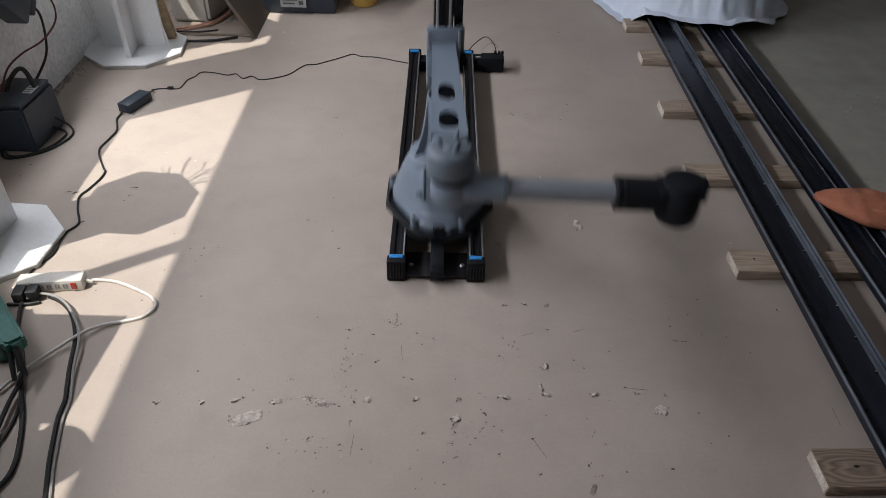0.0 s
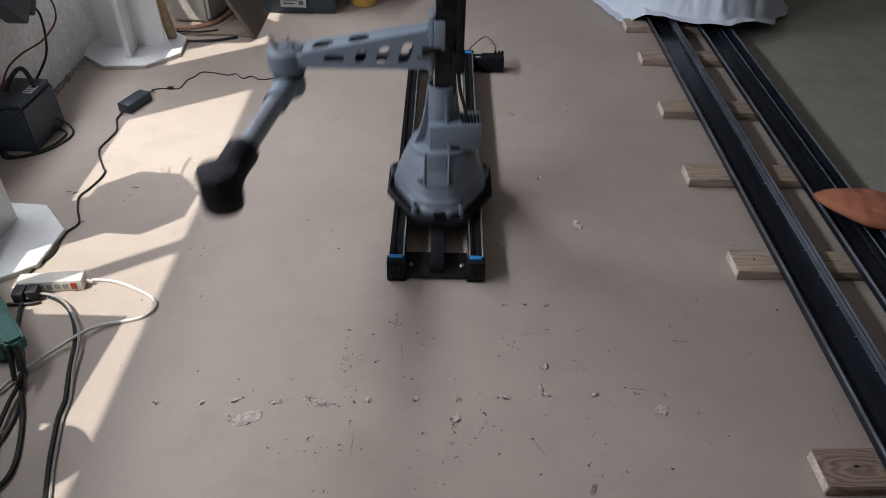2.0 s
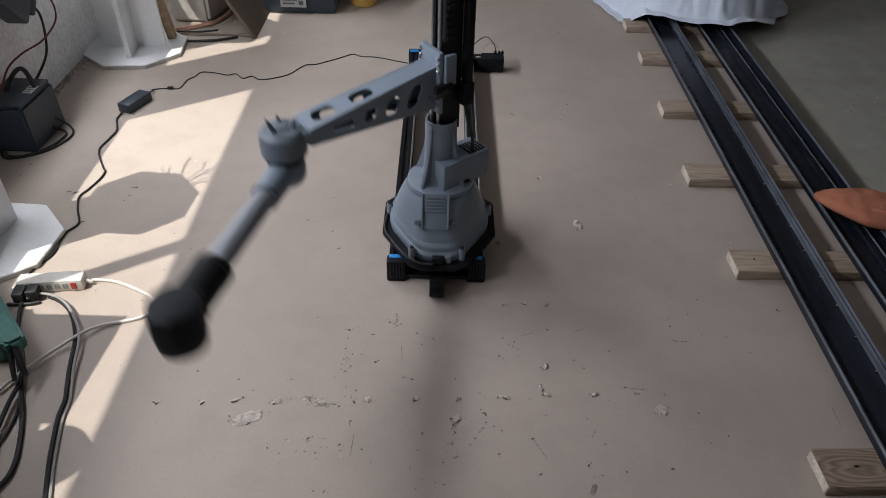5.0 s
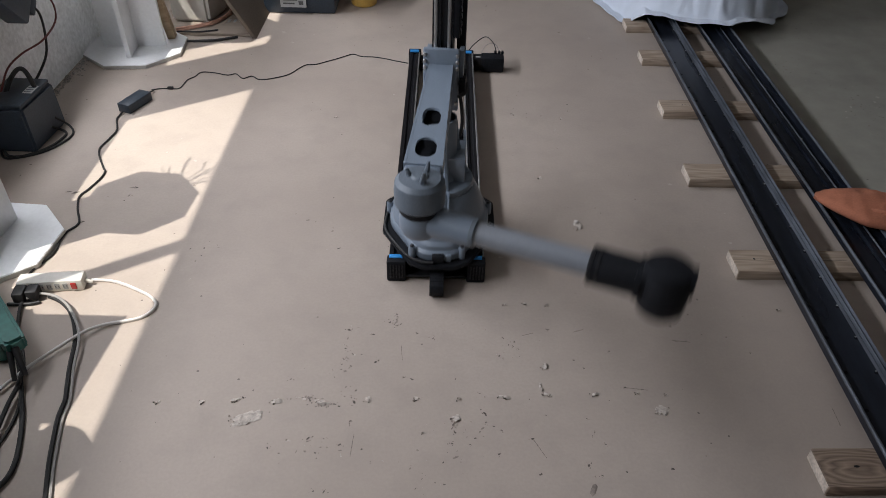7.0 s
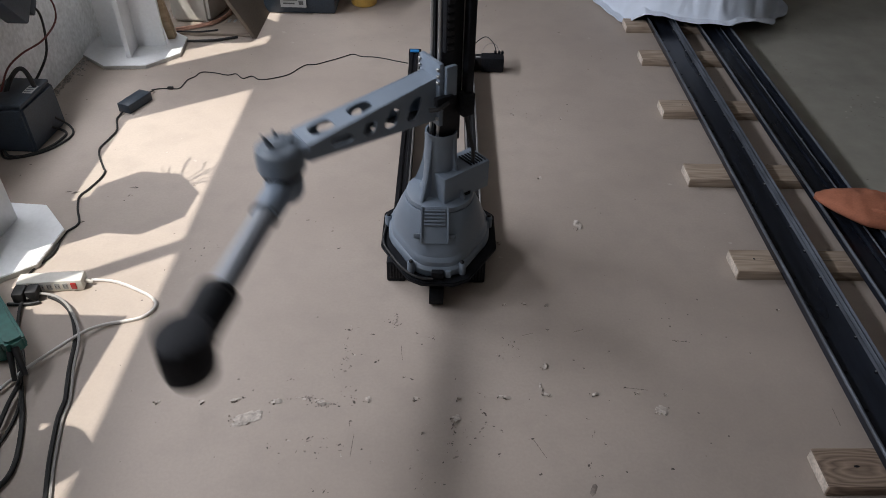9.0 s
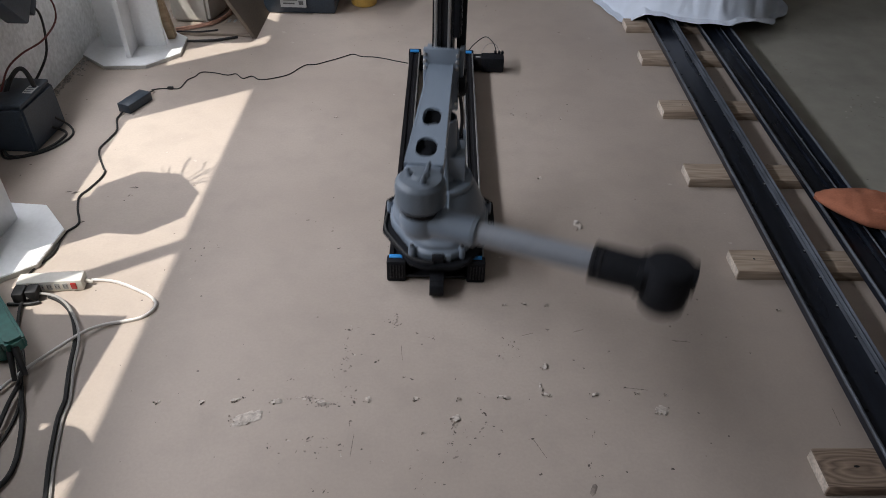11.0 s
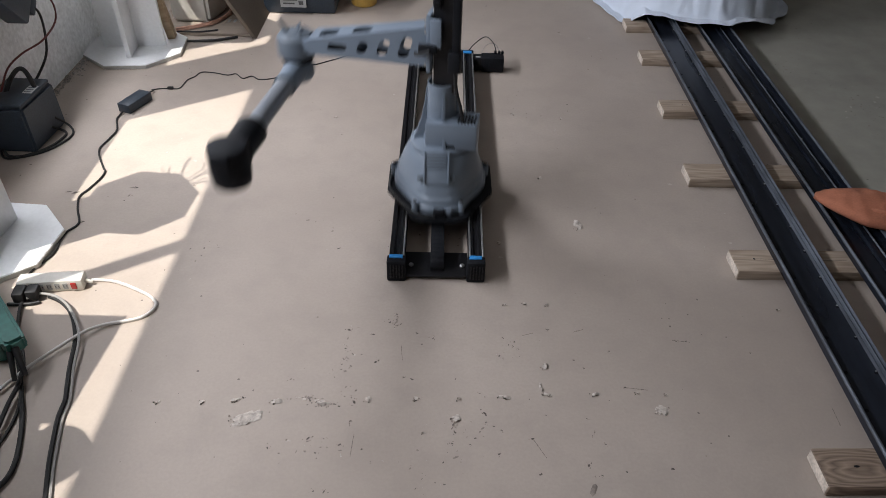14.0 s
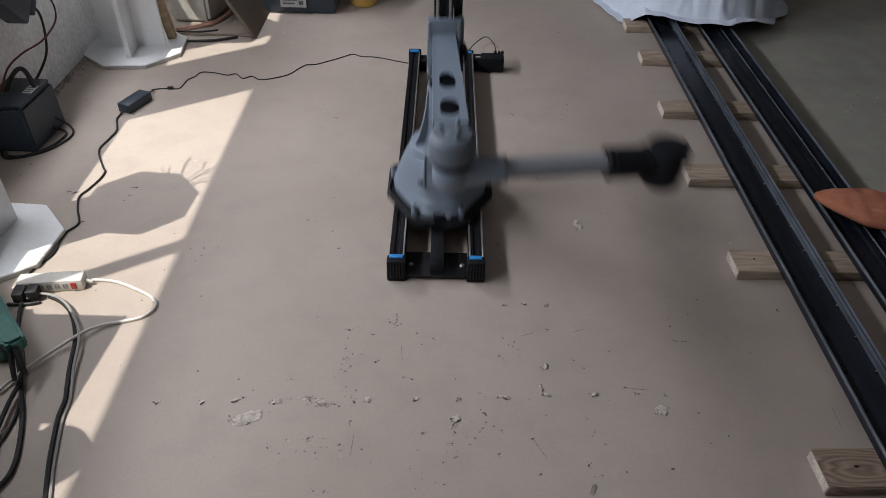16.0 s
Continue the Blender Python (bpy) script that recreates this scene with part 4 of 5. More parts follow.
# ---- cables on the floor ----
def build_floor_cables():
    floor_cord("dc_cable", [(-1.051, 2.410, 0), (-1.020, 2.420, 0), (-0.990, 2.422, 0), (-0.954, 2.428, 0), (-0.944, 2.493, 0), (-0.924, 2.522, 0), (-0.909, 2.561, 0), (-0.860, 2.558, 0), (-0.807, 2.542, 0), (-0.777, 2.553, 0), (-0.744, 2.517, 0), (-0.714, 2.537, 0), (-0.676, 2.510, 0), (-0.612, 2.534, 0), (-0.575, 2.565, 0), (-0.553, 2.606, 0), (-0.527, 2.645, 0), (-0.489, 2.652, 0), (-0.450, 2.680, 0), (-0.416, 2.705, 0), (-0.385, 2.732, 0), (-0.356, 2.752, 0), (-0.320, 2.733, 0), (-0.271, 2.730, 0), (-0.225, 2.717, 0), (-0.184, 2.699, 0), (-0.134, 2.681, 0)], 0.0020, RUBBER, "thin black low-voltage cable across the floor to the rail bed")
    tagged(part("inline_connector", box(-0.010, 0.010, -0.005, 0.005, 0.0005, 0.0095, 0.0015), RUBBER, at=pose(-0.985, 2.422, 0)), "black inline connector on the thin cable", "connector")
    floor_cord("mains_cable", [(-1.091, 2.234, 0.004), (-1.098, 2.205, 0), (-1.095, 2.180, 0), (-1.072, 2.117, 0), (-1.077, 2.059, 0), (-1.083, 1.989, 0), (-1.034, 1.892, 0), (-1.020, 1.870, 0), (-1.020, 1.830, 0), (-1.033, 1.775, 0), (-1.045, 1.734, 0), (-1.026, 1.674, 0), (-1.001, 1.621, 0), (-0.999, 1.598, 0), (-1.015, 1.567, 0), (-1.017, 1.532, 0), (-1.011, 1.484, 0), (-1.019, 1.452, 0), (-1.034, 1.415, 0), (-1.037, 1.382, 0), (-1.028, 1.344, 0)], 0.0031, RUBBER, "black mains cable running along the wall side of the floor")
    floor_cord("extension_cord", [(-0.873, 1.376, 0), (-0.819, 1.372, 0), (-0.779, 1.358, 0), (-0.736, 1.336, 0), (-0.705, 1.317, 0), (-0.685, 1.293, 0), (-0.687, 1.269, 0), (-0.706, 1.245, 0), (-0.736, 1.233, 0), (-0.777, 1.219, 0.002), (-0.808, 1.194, 0.008), (-0.830, 1.166, 0.011), (-0.860, 1.130, 0.008), (-0.892, 1.087, 0.006), (-0.919, 1.037, 0.006), (-0.943, 0.987, 0.006)], 0.0039, WHITE_CABLE, "white extension cord curving from the power strip into the shade")
    floor_cord("black_cable", [(-0.951, 1.309, 0), (-0.926, 1.298, 0), (-0.897, 1.277, 0), (-0.869, 1.244, 0), (-0.844, 1.198, 0), (-0.827, 1.153, 0), (-0.812, 1.089, 0), (-0.793, 1.025, 0), (-0.783, 0.991, 0), (-0.779, 0.947, 0), (-0.770, 0.908, 0), (-0.756, 0.854, 0), (-0.740, 0.803, 0), (-0.722, 0.750, 0)], 0.005, RUBBER, "thick black cable looping across the floor")
    floor_cord("grey_cable", [(-0.995, 1.290, 0.012), (-0.973, 1.308, 0.012), (-0.944, 1.305, 0.012), (-0.914, 1.292, 0.012), (-0.881, 1.263, 0.012), (-0.846, 1.217, 0.012), (-0.823, 1.175, 0.012), (-0.808, 1.131, 0.012), (-0.799, 1.085, 0.008), (-0.783, 1.028, 0.002), (-0.773, 0.991, 0), (-0.769, 0.947, 0), (-0.760, 0.908, 0), (-0.746, 0.854, 0), (-0.731, 0.803, 0), (-0.713, 0.750, 0)], 0.0034, GREY_CABLE, "grey cable looping beside the black one")
    floor_cord("black_cable", [(-0.943, 1.122, 0), (-0.914, 1.070, 0), (-0.882, 1.007, 0), (-0.853, 0.948, 0), (-0.832, 0.892, 0), (-0.817, 0.837, 0), (-0.817, 0.799, 0), (-0.835, 0.765, 0)], 0.0054, RUBBER, "thick black cable running from the teal power tool")
    floor_cord("black_cable", [(-0.939, 1.140, 0.010), (-0.907, 1.078, 0.010), (-0.893, 1.022, 0.010), (-0.890, 0.974, 0.010), (-0.882, 0.908, 0.010), (-0.877, 0.851, 0.010)], 0.0048, RUBBER, "black cable lying under the teal power tool")
    floor_cord("black_cable", [(-0.883, 1.007, 0), (-0.869, 0.955, 0), (-0.867, 0.905, 0), (-0.873, 0.854, 0)], 0.0036, RUBBER, "thin black cable beside the others")
    floor_cord("plug_lead", [(-1.001, 1.308, 0.004), (-1.002, 1.268, 0.004), (-0.980, 1.207, 0.004), (-0.960, 1.162, 0.004)], 0.004, RUBBER, "black plug lead dropping from the power strip")
    floor_cord("black_cable", [(-1.039, 1.280, 0), (-0.992, 1.282, 0), (-0.966, 1.290, 0)], 0.0044, RUBBER, "short black cable end below the power strip")


build_floor_cables()


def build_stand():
    # Table out of view, added to cast the dark shadow across the sun patch.
    s = thing("shadow_table", "low dark work table with teal steel legs under the window", "table", pose(0, 0, 0))
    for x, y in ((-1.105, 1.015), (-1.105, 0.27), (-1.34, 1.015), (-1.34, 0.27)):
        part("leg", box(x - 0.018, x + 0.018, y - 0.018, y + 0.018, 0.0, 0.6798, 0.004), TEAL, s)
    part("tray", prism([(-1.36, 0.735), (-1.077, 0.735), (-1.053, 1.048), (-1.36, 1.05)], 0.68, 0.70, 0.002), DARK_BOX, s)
    # Notches let two small sun flecks through to the floor.
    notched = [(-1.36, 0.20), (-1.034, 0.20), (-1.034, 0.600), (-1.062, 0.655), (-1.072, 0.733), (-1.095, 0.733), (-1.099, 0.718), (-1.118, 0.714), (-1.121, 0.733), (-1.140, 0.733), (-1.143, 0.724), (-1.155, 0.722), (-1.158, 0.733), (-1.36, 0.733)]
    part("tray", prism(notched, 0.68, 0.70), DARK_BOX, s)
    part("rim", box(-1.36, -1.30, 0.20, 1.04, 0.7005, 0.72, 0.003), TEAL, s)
    # Unseen disc, placed so that its round shadow crosses the sunlit strip.
    roll = thing("shadow_disc", "unseen dark disc lying on the table, added to cast a round shadow", "roll", pose(-1.087, 0.642, 0.7004))
    part("disc_body", turned([(0.072, 0), (0.075, 0.004), (0.075, 0.036), (0.072, 0.04)], 32), DARK_BOX, roll)


def build_power_tool():
    """A corded tool lying on its side, its handle's end towards the room."""
    t = thing("power_tool", "teal corded power tool lying on the floor among cables", "power tool", pose(-0.893, 1.070, 0, 0, 0, 133))
    part("handle", prism([(0.0, -0.014), (0.006, -0.022), (0.22, -0.026), (0.22, 0.026), (0.012, 0.024), (0.0, 0.014)], 0.064, 0.100, 0.007), TEAL, t)
    part("trigger_guard", prism([(0.060, 0.020), (0.21, 0.016), (0.21, 0.060), (0.085, 0.055)], 0.0, 0.0635, 0.006), TEAL, t)
    part("tool_body", prism([(0.2205, -0.020), (0.34, -0.020), (0.34, 0.080), (0.2205, 0.080)], 0.0, 0.095, 0.010), TEAL, t)
    part("cord_sleeve", rod((0.004, 0.004, 0.080), (-0.045, 0.012, 0.040), 0.0080, 12, r2=0.0055), RUBBER, t, "black rubber cord sleeve")
    part("cord_sleeve", rod((0.006, 0.016, 0.074), (-0.036, 0.034, 0.030), 0.0070, 12, r2=0.005), RUBBER, t)


build_power_tool()
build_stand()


# ---- wear on the floor ----
def flake(own, x, y, r, h, rnd, long=1.0, turn=0.0):
    """One irregular chip lying on the floor."""
    k = rnd.randint(6, 9)
    ca, sa = math.cos(turn), math.sin(turn)
    low, top = [], []
    for i in range(k):
        a = 2 * math.pi * i / k
        q = r * rnd.uniform(0.45, 1.15)
        px, py = q * math.cos(a) * long, q * math.sin(a) * 0.7
        px, py = px * ca - py * sa, px * sa + py * ca
        low.append(own.verts.new((x + px, y + py, 0.0002)))
        top.append(own.verts.new((x + px * 0.7, y + py * 0.7, 0.0002 + h * rnd.uniform(0.5, 1.2))))
    own.faces.new(top)
    for i in range(k):
        own.faces.new((low[i], low[(i + 1) % k], top[(i + 1) % k], top[i]))


def gouge(own, x, y, w, h, deep, rnd, turn=0.0):
    """A scraped patch: torn floor filler standing in rough ridges."""
    nx, ny = max(4, int(w / 0.0035)), max(4, int(h / 0.0035))
    ca, sa = math.cos(turn), math.sin(turn)
    grid = {}
    for i in range(nx + 1):
        for j in range(ny + 1):
            u, v = 2 * i / nx - 1, 2 * j / ny - 1
            edge = 1 - (u * u + v * v) - 0.55 * rnd.random()
            px, py = u * w / 2 + rnd.uniform(-0.001, 0.001), v * h / 2 + rnd.uniform(-0.001, 0.001)
            z = deep * rnd.uniform(0.15, 1.0) * min(1, max(0, edge) * 2)
            grid[i, j] = (own.verts.new((x + px * ca - py * sa, y + px * sa + py * ca, 0.0003 + z)), edge)
    for i in range(nx):
        for j in range(ny):
            q = [grid[i, j], grid[i + 1, j], grid[i + 1, j + 1], grid[i, j + 1]]
            if sum(e > -0.1 for _, e in q) >= 3:
                own.faces.new([v for v, _ in q])


def build_wear():
    rnd = random.Random(11)
    pale, pits, smear = bmesh.new(), bmesh.new(), bmesh.new()
    # torn patches of filler along the old plank joint, then those nearer the tracks and the far floor
    joint = ((-0.391, 0.959, 0.073, 0.036, 0.45), (-0.143, 1.014, 0.019, 0.021, 0.6), (-0.494, 1.0, 0.017, 0.015, 0.4), (-0.427, 1.005, 0.026, 0.014, 0.3), (-0.338, 1.004, 0.029, 0.018, 0.1), (-0.239, 1.002, 0.034, 0.015, -0.1), (-0.589, 0.996, 0.017, 0.012, 0.4), (0.052, 1.02, 0.012, 0.011, 0.2), (0.046, 0.969, 0.024, 0.023, 0.4), (0.044, 0.953, 0.012, 0.014, -0.6), (0.151, 1.027, 0.032, 0.013, -0.2), (0.248, 1.119, 0.02, 0.021, -0.6), (0.233, 1.056, 0.007, 0.036, 0.1), (0.246, 1.037, 0.025, 0.015, -0.3))
    loose = ((0.349, 1.04, 0.02, 0.013, 0.3), (0.443, 1.046, 0.011, 0.011, 0), (0.506, 1.044, 0.009, 0.01, 0), (0.486, 1.0, 0.034, 0.034, -0.5), (0.169, 1.319, 0.014, 0.012, 0.2), (0.217, 1.324, 0.013, 0.009, 0.2), (0.273, 1.32, 0.01, 0.012, 0), (-0.021, 0.93, 0.008, 0.008, 0), (-0.04, 1.018, 0.015, 0.014, 0.3), (-0.05, 1.596, 0.009, 0.015, 0), (0.395, 1.655, 0.026, 0.052, 0.1), (0.165, 1.565, 0.012, 0.02, 0), (0.31, 1.89, 0.014, 0.02, 0), (0.25, 2.29, 0.014, 0.014, 0), (0.42, 2.27, 0.012, 0.02, 0), (-0.36, 2.24, 0.014, 0.014, 0), (0.85, 1.32, 0.010, 0.008, 0))
    for x, y, w, h, turn in joint + loose:
        gouge(pale, x, y, w, h, 0.0055, rnd, turn)
        # Dirt crumbs towards the near left also paint each patch's shaded side.
        for k in range(2 + int(w * 130)):
            flake(smear if k % 3 else pits, x + rnd.uniform(-0.6, 0.2) * w, y + rnd.uniform(-0.55, 0.2) * h, rnd.uniform(0.0008, 0.0020), 0.0030, rnd, 1.6, turn + rnd.uniform(-0.4, 0.4))
    # single dark pits, each broken into a few crumbs
    rail_end = ((-0.287, 1.262, 0.002), (-0.207, 1.222, 0.004), (-0.17, 1.144, 0.002), (-0.208, 1.162, 0.0025), (-0.209, 1.129, 0.0025), (-0.192, 1.109, 0.0025), (-0.212, 1.113, 0.002), (-0.318, 1.067, 0.003), (-0.223, 1.075, 0.0015), (-0.195, 1.048, 0.0025), (-0.172, 1.038, 0.0025), (-0.149, 1.209, 0.003), (-0.112, 1.249, 0.0035), (-0.13, 1.127, 0.0035), (-0.655, 1.025, 0.002), (-0.412, 1.013, 0.0035), (-0.257, 0.911, 0.004), (-0.238, 0.877, 0.0025), (-0.192, 0.897, 0.0035), (-0.335, 0.886, 0.0025), (-0.176, 0.957, 0.0035), (-0.126, 0.859, 0.0015), (-0.23, 0.79, 0.0025), (-0.209, 0.79, 0.003), (-0.204, 0.994, 0.0025), (-0.146, 0.887, 0.002), (-0.211, 1.097, 0.002), (-0.173, 1.007, 0.0045))
    middle = ((-0.096, 1.277, 0.0025), (-0.096, 1.259, 0.003), (-0.094, 1.24, 0.0025), (-0.046, 1.215, 0.003), (0.146, 1.149, 0.0025), (0.157, 1.206, 0.0025), (0.183, 1.194, 0.002), (0.179, 1.178, 0.002), (0.191, 1.171, 0.002), (0.154, 1.142, 0.0015), (0.264, 1.236, 0.003), (0.565, 1.207, 0.0025), (0.59, 1.206, 0.002), (0.315, 1.14, 0.0025), (0.402, 1.17, 0.0025), (0.336, 1.116, 0.002), (0.098, 1.037, 0.002), (0.106, 0.983, 0.0045), (0.043, 0.934, 0.0035), (0.132, 0.882, 0.003), (0.211, 0.836, 0.0015), (0.323, 0.974, 0.002), (0.309, 0.859, 0.0035), (0.318, 0.834, 0.0015), (0.019, 0.859, 0.0025), (0.004, 0.814, 0.002), (0.022, 0.81, 0.002))
    near = ((0.203, 0.921, 0.0025), (0.418, 1.062, 0.0025), (0.333, 0.837, 0.002), (0.383, 0.846, 0.002), (0.475, 0.855, 0.0025), (-0.034, 0.8, 0.002), (0.037, 0.906, 0.003), (0.351, 0.911, 0.0025), (0.333, 0.941, 0.002), (-0.042, 1.016, 0.0035), (0.074, 0.904, 0.0025), (0.124, 0.95, 0.0025), (0.14, 0.941, 0.002), (0.108, 0.96, 0.0025), (0.327, 0.931, 0.0015), (0.205, 1.024, 0.0015), (0.108, 1.028, 0.002), (0.236, 0.982, 0.0015), (0.378, 1.025, 0.0015), (-0.033, 1.179, 0.002), (-0.007, 1.2, 0.003), (-0.136, 1.122, 0.0035), (-0.07, 1.079, 0.0025), (-0.051, 1.073, 0.0025))
    for x, y, r in rail_end + middle + near:
        flake(pits, x, y, r, 0.0005, rnd, 1.3, rnd.uniform(-1, 1))
        for k in range(int(r * 1400)):
            flake(pits if k % 2 else smear, x + rnd.gauss(0, 1.3 * r), y + rnd.gauss(0, 1.3 * r), r * rnd.uniform(0.25, 0.55), 0.0004, rnd, rnd.choice((1, 1.6)), rnd.uniform(-1.5, 1.5))
    # loose swarms of fine dirt: along the joint, two upright runs, under the tracks' edge and at the far floor
    groups = ((-0.279, 1.015, 0.020, 0.003, 40), (-0.240, 1.000, 0.014, 0.004, 24), (-0.099, 1.258, 0.004, 0.022, 18), (-0.200, 1.12, 0.010, 0.05, 26), (0.16, 1.20, 0.06, 0.05, 14), (-0.25, 0.90, 0.04, 0.02, 18), (0.07, 0.93, 0.04, 0.03, 18), (0.01, 0.84, 0.05, 0.03, 18), (0.629, 2.763, 0.05, 0.06, 12), (-0.30, 1.70, 0.12, 0.14, 12), (0.3, 2.1, 0.3, 0.4, 12), (1.55, 2.38, 0.06, 0.14, 60), (1.38, 2.72, 0.05, 0.12, 30), (1.75, 2.0, 0.2, 0.3, 30), (-0.2, 3.05, 0.25, 0.1, 14), (-1.15, 2.1, 0.12, 0.2, 12))
    for gx, gy, sx, sy, n in groups:
        for k in range(n):
            x, y = rnd.gauss(gx, sx), rnd.gauss(gy, sy)
            kind = rnd.random()
            size = 0.0008 + 0.0026 * rnd.random() ** 2.5
            flake(pits if kind < 0.42 else smear if kind < 0.86 else pale, x, y, size * (1.5 if kind > 0.42 else 1.0), 0.0004, rnd, rnd.choice((1, 1, 1, 1.4, 2.0)), rnd.uniform(-1.5, 1.5))
    # dark scuffs in the sunlit floor by the pedestal's shade
    for x, y, r, long in ((-0.905, 1.79, 0.010, 2.2), (-0.905, 1.75, 0.008, 1.3), (-1.075, 1.76, 0.010, 2.0), (-0.99, 1.62, 0.006, 1.6), (-0.735, 1.81, 0.006, 1.8), (-0.915, 1.725, 0.004, 1.0)):
        for k in range(5):
            flake(pits if k < 2 else smear, x + rnd.gauss(0, r * 0.7), y + rnd.gauss(0, r * 0.35), r * rnd.uniform(0.3, 0.6), 0.0004, rnd, long, rnd.uniform(-0.3, 0.3))
    # drag lines of two headed nails, then a few thin scratches
    for x0, y0, x1, y1 in ((0.203, 0.921, 0.226, 0.877), (0.418, 1.062, 0.466, 1.056), (-0.165, 0.922, -0.167, 0.87), (-0.081, 1.174, -0.076, 1.132), (0.204, 1.215, 0.229, 1.223), (0.328, 1.23, 0.348, 1.238), (0.558, 1.209, 0.597, 1.204), (0.859, 1.017, 0.858, 0.972)):
        a, n = math.atan2(y1 - y0, x1 - x0), 14
        for k in range(n):
            u = k / (n - 1)
            flake(pits if k % 3 else smear, x0 + u * (x1 - x0), y0 + u * (y1 - y0), 0.0011, 0.0003, rnd, 2.6, a)
    for x, y in ((0.203, 0.921), (0.418, 1.062), (0.475, 0.855), (0.212, 0.837)):
        flake(pits, x, y, 0.0042, 0.0010, rnd)
    flake(smear, 0.312, 0.806, 0.013, 0.0006, rnd, 1.3, 1.2)
    for bm, name, mat, label in ((pale, "floor_chips", CHIP, "torn pale filler patches scattered on the screed floor"), (pits, "floor_pits", PIT, "small dark dirt specks and painted gouge shade scattered on the floor"), (smear, "floor_smears", SCUFF, "thin grey smears, scratches and painted gouge shade on the floor")):
        tagged(part(name, bm, mat), label, "floor wear", kind="stuff")
    crumbs = bmesh.new()
    for k in range(700):
        y = rnd.uniform(2.17, 2.74)
        near = abs(rnd.gauss(0, 0.016)) * (1.3 if y > 2.5 else 0.8)
        flake(crumbs, -1.398 + near + 0.002, y, 0.0008 + 0.0065 * rnd.random() ** 2.5, rnd.uniform(0.0004, 0.004), rnd, 1.0, rnd.uniform(0, 3))
    tagged(part("mortar_crumbs", crumbs, GRIT), "grey mortar grit along the foot of the wall", "rubble", kind="stuff")


build_wear()


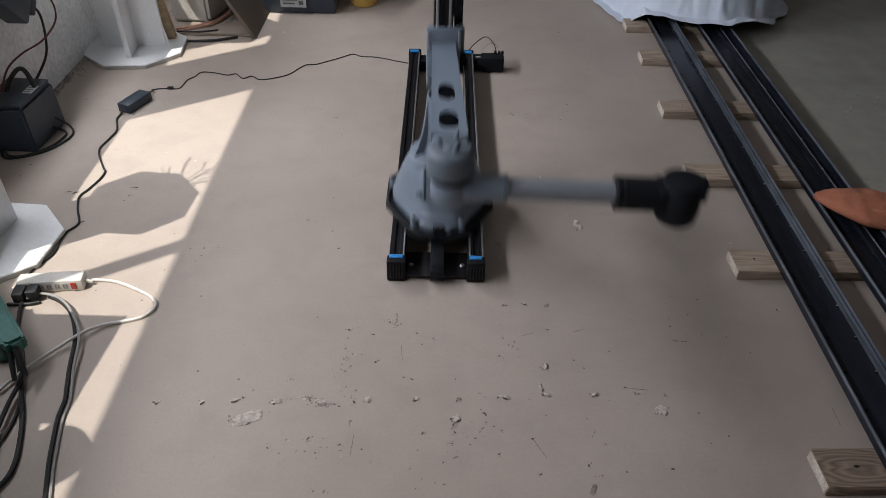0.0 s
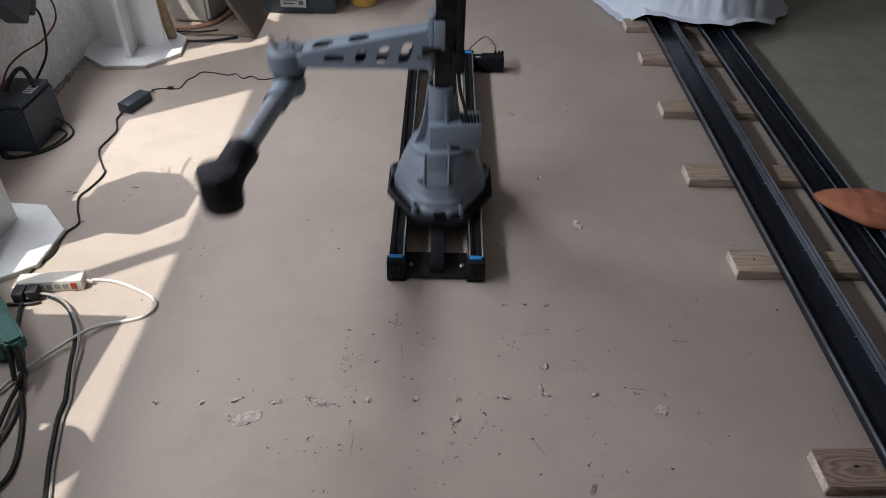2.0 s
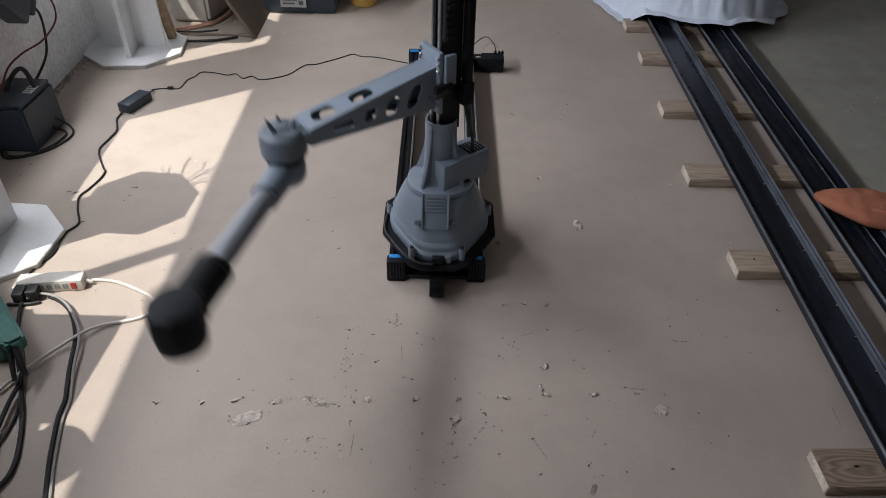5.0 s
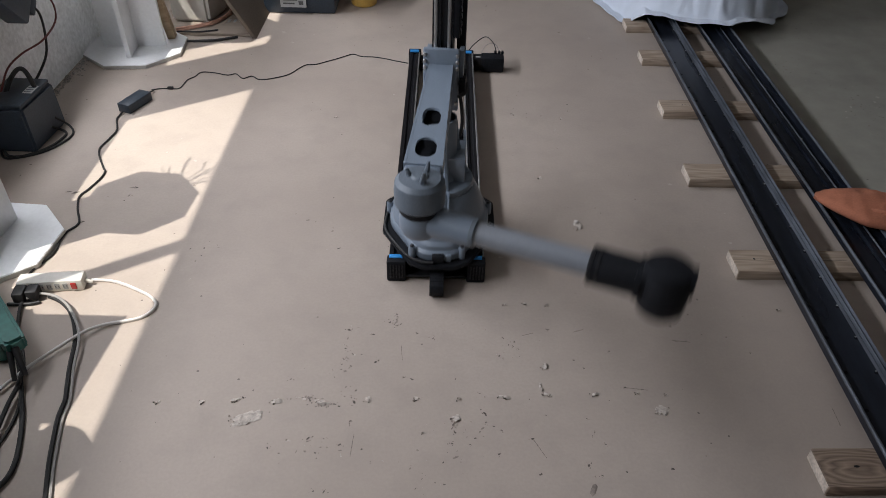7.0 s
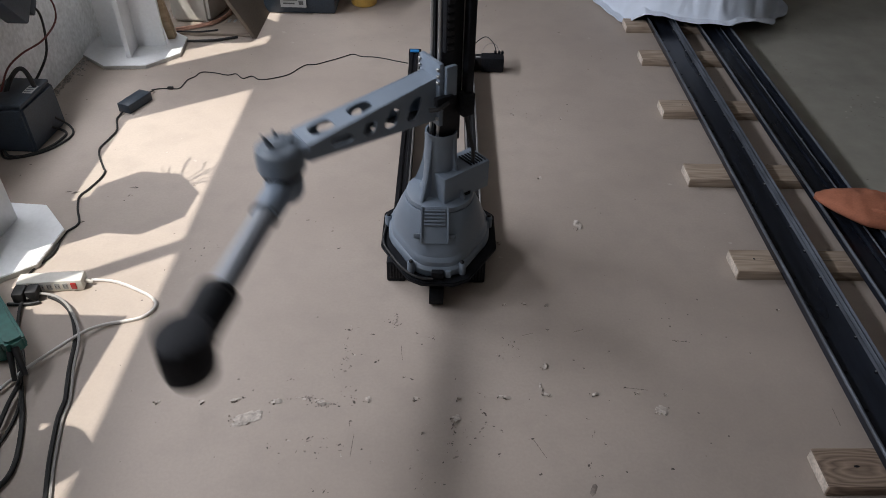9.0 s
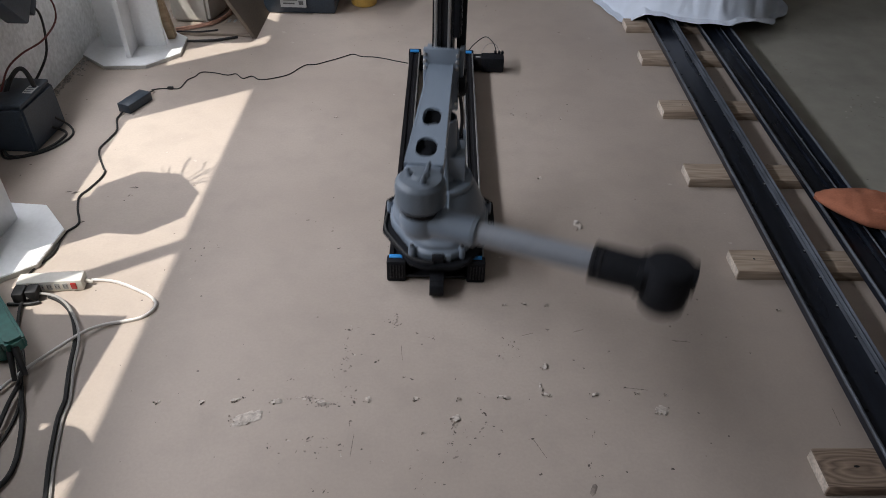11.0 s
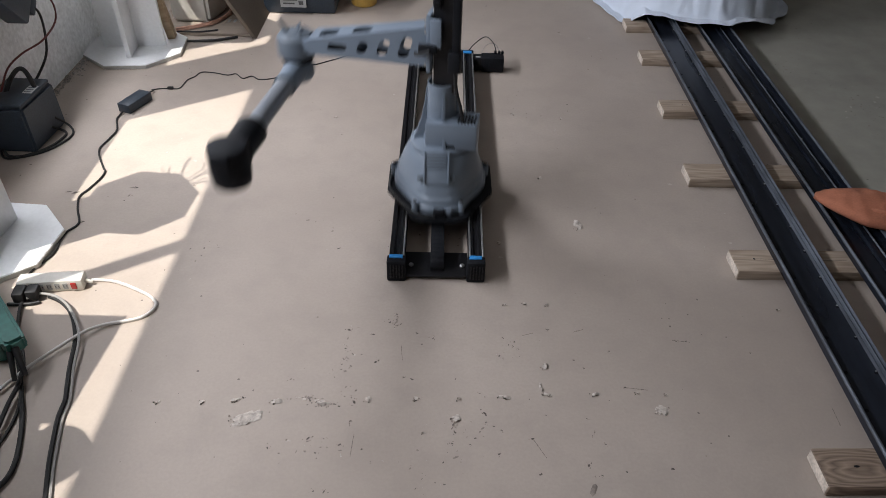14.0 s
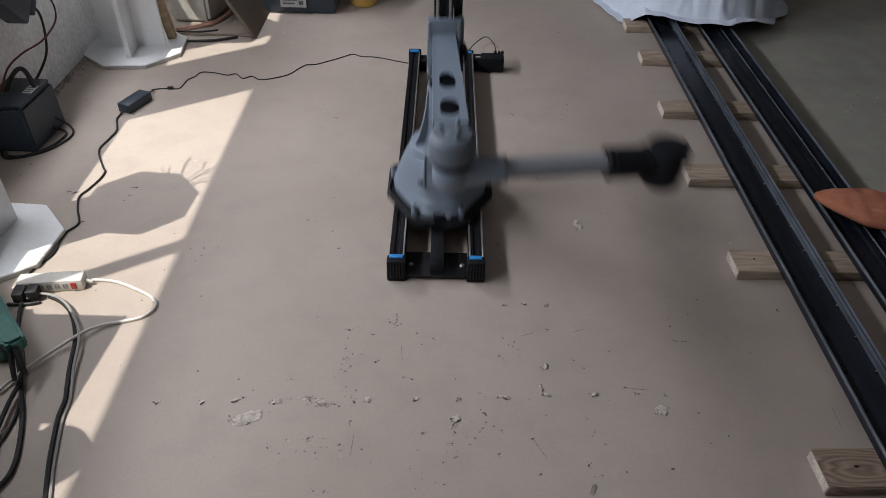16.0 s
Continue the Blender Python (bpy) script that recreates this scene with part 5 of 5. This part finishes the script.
# ---- movement ----
# seconds, turn of the column, turn of the forearm (degrees), carriage along the rails (metres)
MOVES = [
    (0.0, -87.0, -2.1, 1.655), (0.1, -87.6, -4.5, 1.554), (0.2, -87.5, -15.7, 1.510), (0.3, -89.5, -30.5, 1.502),
    (0.4, -92.4, -46.0, 1.483), (0.5, -97.9, -60.4, 1.479), (0.6, -106.7, -70.7, 1.471), (0.7, -117.3, -81.9, 1.471),
    (0.8, -129.5, -90.2, 1.478), (0.9, -142.1, -96.5, 1.474), (1.0, -152.3, -102.1, 1.505), (1.1, -165.8, -104.0, 1.530),
    (1.2, -179.3, -103.4, 1.585), (1.3, -183.6, -103.9, 1.664), (1.4, -189.4, -105.9, 1.756), (1.5, -197.8, -108.4, 1.834),
    (1.6, -209.3, -115.0, 1.877), (1.7, -216.5, -108.6, 1.886), (1.8, -201.0, -101.2, 1.851), (1.9, -188.5, -98.0, 1.789),
    (2.0, -180.4, -97.5, 1.719), (2.1, -176.1, -97.1, 1.620), (2.2, -168.1, -95.3, 1.534), (2.3, -156.7, -90.5, 1.491),
    (2.4, -142.4, -85.1, 1.473), (2.5, -130.4, -78.1, 1.479), (2.6, -119.6, -67.2, 1.486), (2.7, -109.9, -55.2, 1.478),
    (2.8, -104.5, -45.7, 1.502), (2.9, -98.3, -34.3, 1.534), (3.0, -95.4, -22.3, 1.563), (3.1, -96.1, -9.5, 1.604),
    (3.2, -96.6, -1.7, 1.670), (3.3, -97.9, 8.2, 1.717), (3.4, -95.4, 20.2, 1.768), (3.5, -91.1, 28.2, 1.850),
    (3.6, -84.9, 40.1, 1.907), (3.7, -81.1, 33.3, 1.898), (3.8, -85.8, 22.7, 1.831), (3.9, -87.2, 14.4, 1.749),
    (4.0, -88.6, 5.6, 1.682), (4.1, -88.8, -5.6, 1.627), (4.2, -86.9, -14.6, 1.573), (4.3, -88.5, -27.8, 1.553),
    (4.4, -92.0, -41.9, 1.537), (4.5, -97.6, -55.5, 1.527), (4.6, -104.9, -67.3, 1.519), (4.7, -113.5, -79.2, 1.515),
    (4.8, -124.2, -89.1, 1.518), (4.9, -136.3, -96.2, 1.517), (5.0, -147.2, -102.0, 1.534), (5.1, -159.2, -105.3, 1.560),
    (5.2, -172.6, -105.6, 1.601), (5.3, -180.9, -105.6, 1.669), (5.4, -187.7, -106.6, 1.754), (5.5, -196.8, -108.5, 1.836),
    (5.6, -206.6, -113.4, 1.892), (5.7, -213.4, -112.9, 1.914), (5.8, -206.4, -106.1, 1.898), (5.9, -191.6, -100.5, 1.848),
    (6.0, -180.7, -98.0, 1.781), (6.1, -174.6, -97.5, 1.695), (6.2, -169.3, -97.1, 1.603), (6.3, -160.5, -94.3, 1.538),
    (6.4, -150.4, -88.4, 1.496), (6.5, -139.4, -81.7, 1.470), (6.6, -125.7, -72.8, 1.468), (6.7, -115.3, -61.3, 1.485),
    (6.8, -106.9, -49.9, 1.495), (6.9, -99.5, -36.2, 1.515), (7.0, -95.6, -22.3, 1.540), (7.1, -96.0, -9.7, 1.570),
    (7.2, -96.7, 0.5, 1.626), (7.3, -96.9, 8.9, 1.701), (7.4, -95.3, 20.9, 1.784), (7.5, -91.2, 29.5, 1.858),
    (7.6, -84.7, 38.9, 1.907), (7.7, -81.0, 32.2, 1.893), (7.8, -86.9, 21.9, 1.822), (7.9, -87.8, 12.5, 1.746),
    (8.0, -88.4, 4.1, 1.676), (8.1, -87.7, -6.0, 1.611), (8.2, -86.5, -13.9, 1.549), (8.3, -88.0, -24.0, 1.512),
    (8.4, -91.3, -39.8, 1.490), (8.5, -98.2, -52.4, 1.481), (8.6, -101.6, -62.6, 1.484), (8.7, -111.0, -73.7, 1.483),
    (8.8, -120.4, -85.1, 1.483), (8.9, -133.6, -92.9, 1.481), (9.0, -145.9, -98.7, 1.480), (9.1, -160.1, -103.3, 1.494),
    (9.2, -166.7, -105.9, 1.567), (9.3, -177.4, -106.6, 1.640), (9.4, -184.3, -107.6, 1.721), (9.5, -196.1, -111.0, 1.799),
    (9.6, -207.2, -115.3, 1.868), (9.7, -214.7, -116.3, 1.913), (9.8, -212.1, -110.0, 1.906), (9.9, -199.6, -103.5, 1.840),
    (10.0, -189.2, -99.6, 1.751), (10.1, -181.0, -97.1, 1.661), (10.2, -173.6, -96.1, 1.584), (10.3, -166.2, -95.1, 1.539),
    (10.4, -151.3, -90.0, 1.515), (10.5, -139.4, -82.9, 1.501), (10.6, -125.8, -74.1, 1.492), (10.7, -115.3, -61.2, 1.490),
    (10.8, -106.8, -47.9, 1.496), (10.9, -100.0, -34.0, 1.513), (11.0, -95.4, -21.0, 1.541), (11.1, -94.8, -10.9, 1.600),
    (11.2, -95.4, -1.4, 1.666), (11.3, -96.2, 8.4, 1.722), (11.4, -95.5, 16.5, 1.765), (11.5, -93.1, 27.0, 1.819),
    (11.6, -86.4, 38.5, 1.877), (11.7, -80.4, 37.4, 1.905), (11.8, -85.1, 24.1, 1.878), (11.9, -87.6, 16.6, 1.799),
    (12.0, -89.4, 10.0, 1.712), (12.1, -88.3, 0.4, 1.652), (12.2, -87.2, -8.1, 1.587), (12.3, -87.3, -19.0, 1.537),
    (12.4, -90.3, -30.9, 1.501), (12.5, -94.8, -46.0, 1.480), (12.6, -101.0, -58.6, 1.475), (12.7, -111.2, -70.7, 1.473),
    (12.8, -120.8, -82.5, 1.472), (12.9, -132.4, -90.3, 1.471), (13.0, -146.3, -95.7, 1.470), (13.1, -161.9, -100.9, 1.486),
    (13.2, -176.3, -104.9, 1.541), (13.3, -184.3, -104.9, 1.621), (13.4, -190.2, -106.3, 1.701), (13.5, -202.8, -110.3, 1.778),
    (13.6, -212.8, -114.7, 1.846), (13.7, -219.3, -115.3, 1.887), (13.8, -215.5, -108.6, 1.878), (13.9, -202.7, -102.6, 1.813),
    (14.0, -192.5, -99.0, 1.729), (14.1, -184.4, -96.7, 1.644), (14.2, -177.0, -95.9, 1.570), (14.3, -170.6, -95.7, 1.527),
    (14.4, -155.1, -91.9, 1.504), (14.5, -143.9, -85.8, 1.493), (14.6, -130.0, -78.1, 1.485), (14.7, -119.4, -65.4, 1.484),
    (14.8, -110.5, -52.7, 1.487), (14.9, -103.7, -39.7, 1.507), (15.0, -97.0, -26.0, 1.525), (15.1, -95.7, -15.7, 1.574),
    (15.2, -95.7, -7.2, 1.647), (15.3, -96.6, 2.3, 1.704), (15.4, -96.8, 11.4, 1.760), (15.5, -94.3, 21.5, 1.818),
    (15.6, -88.6, 34.5, 1.878), (15.7, -77.4, 39.6, 1.910), (15.8, -82.5, 27.4, 1.885), (15.9, -85.7, 18.4, 1.817),
    (16.0, -86.6, 7.7, 1.709),
]


def motions():
    walk(robot, [(t, pose(0.001, y, 0)) for t, a, b, y in MOVES])
    walk(column, [(t, pose(0, 0, 0, 0, 0, a)) for t, a, b, y in MOVES])
    walk(forearm, [(t, pose(UPPER * math.cos(radians(a)), UPPER * math.sin(radians(a)), 0, 0, 0, b)) for t, a, b, y in MOVES])
    walk(chain, [(t, pose(-0.002, 1.304 + 0.49 * (y - 1.48), 0)) for t, a, b, y in MOVES])


motions()
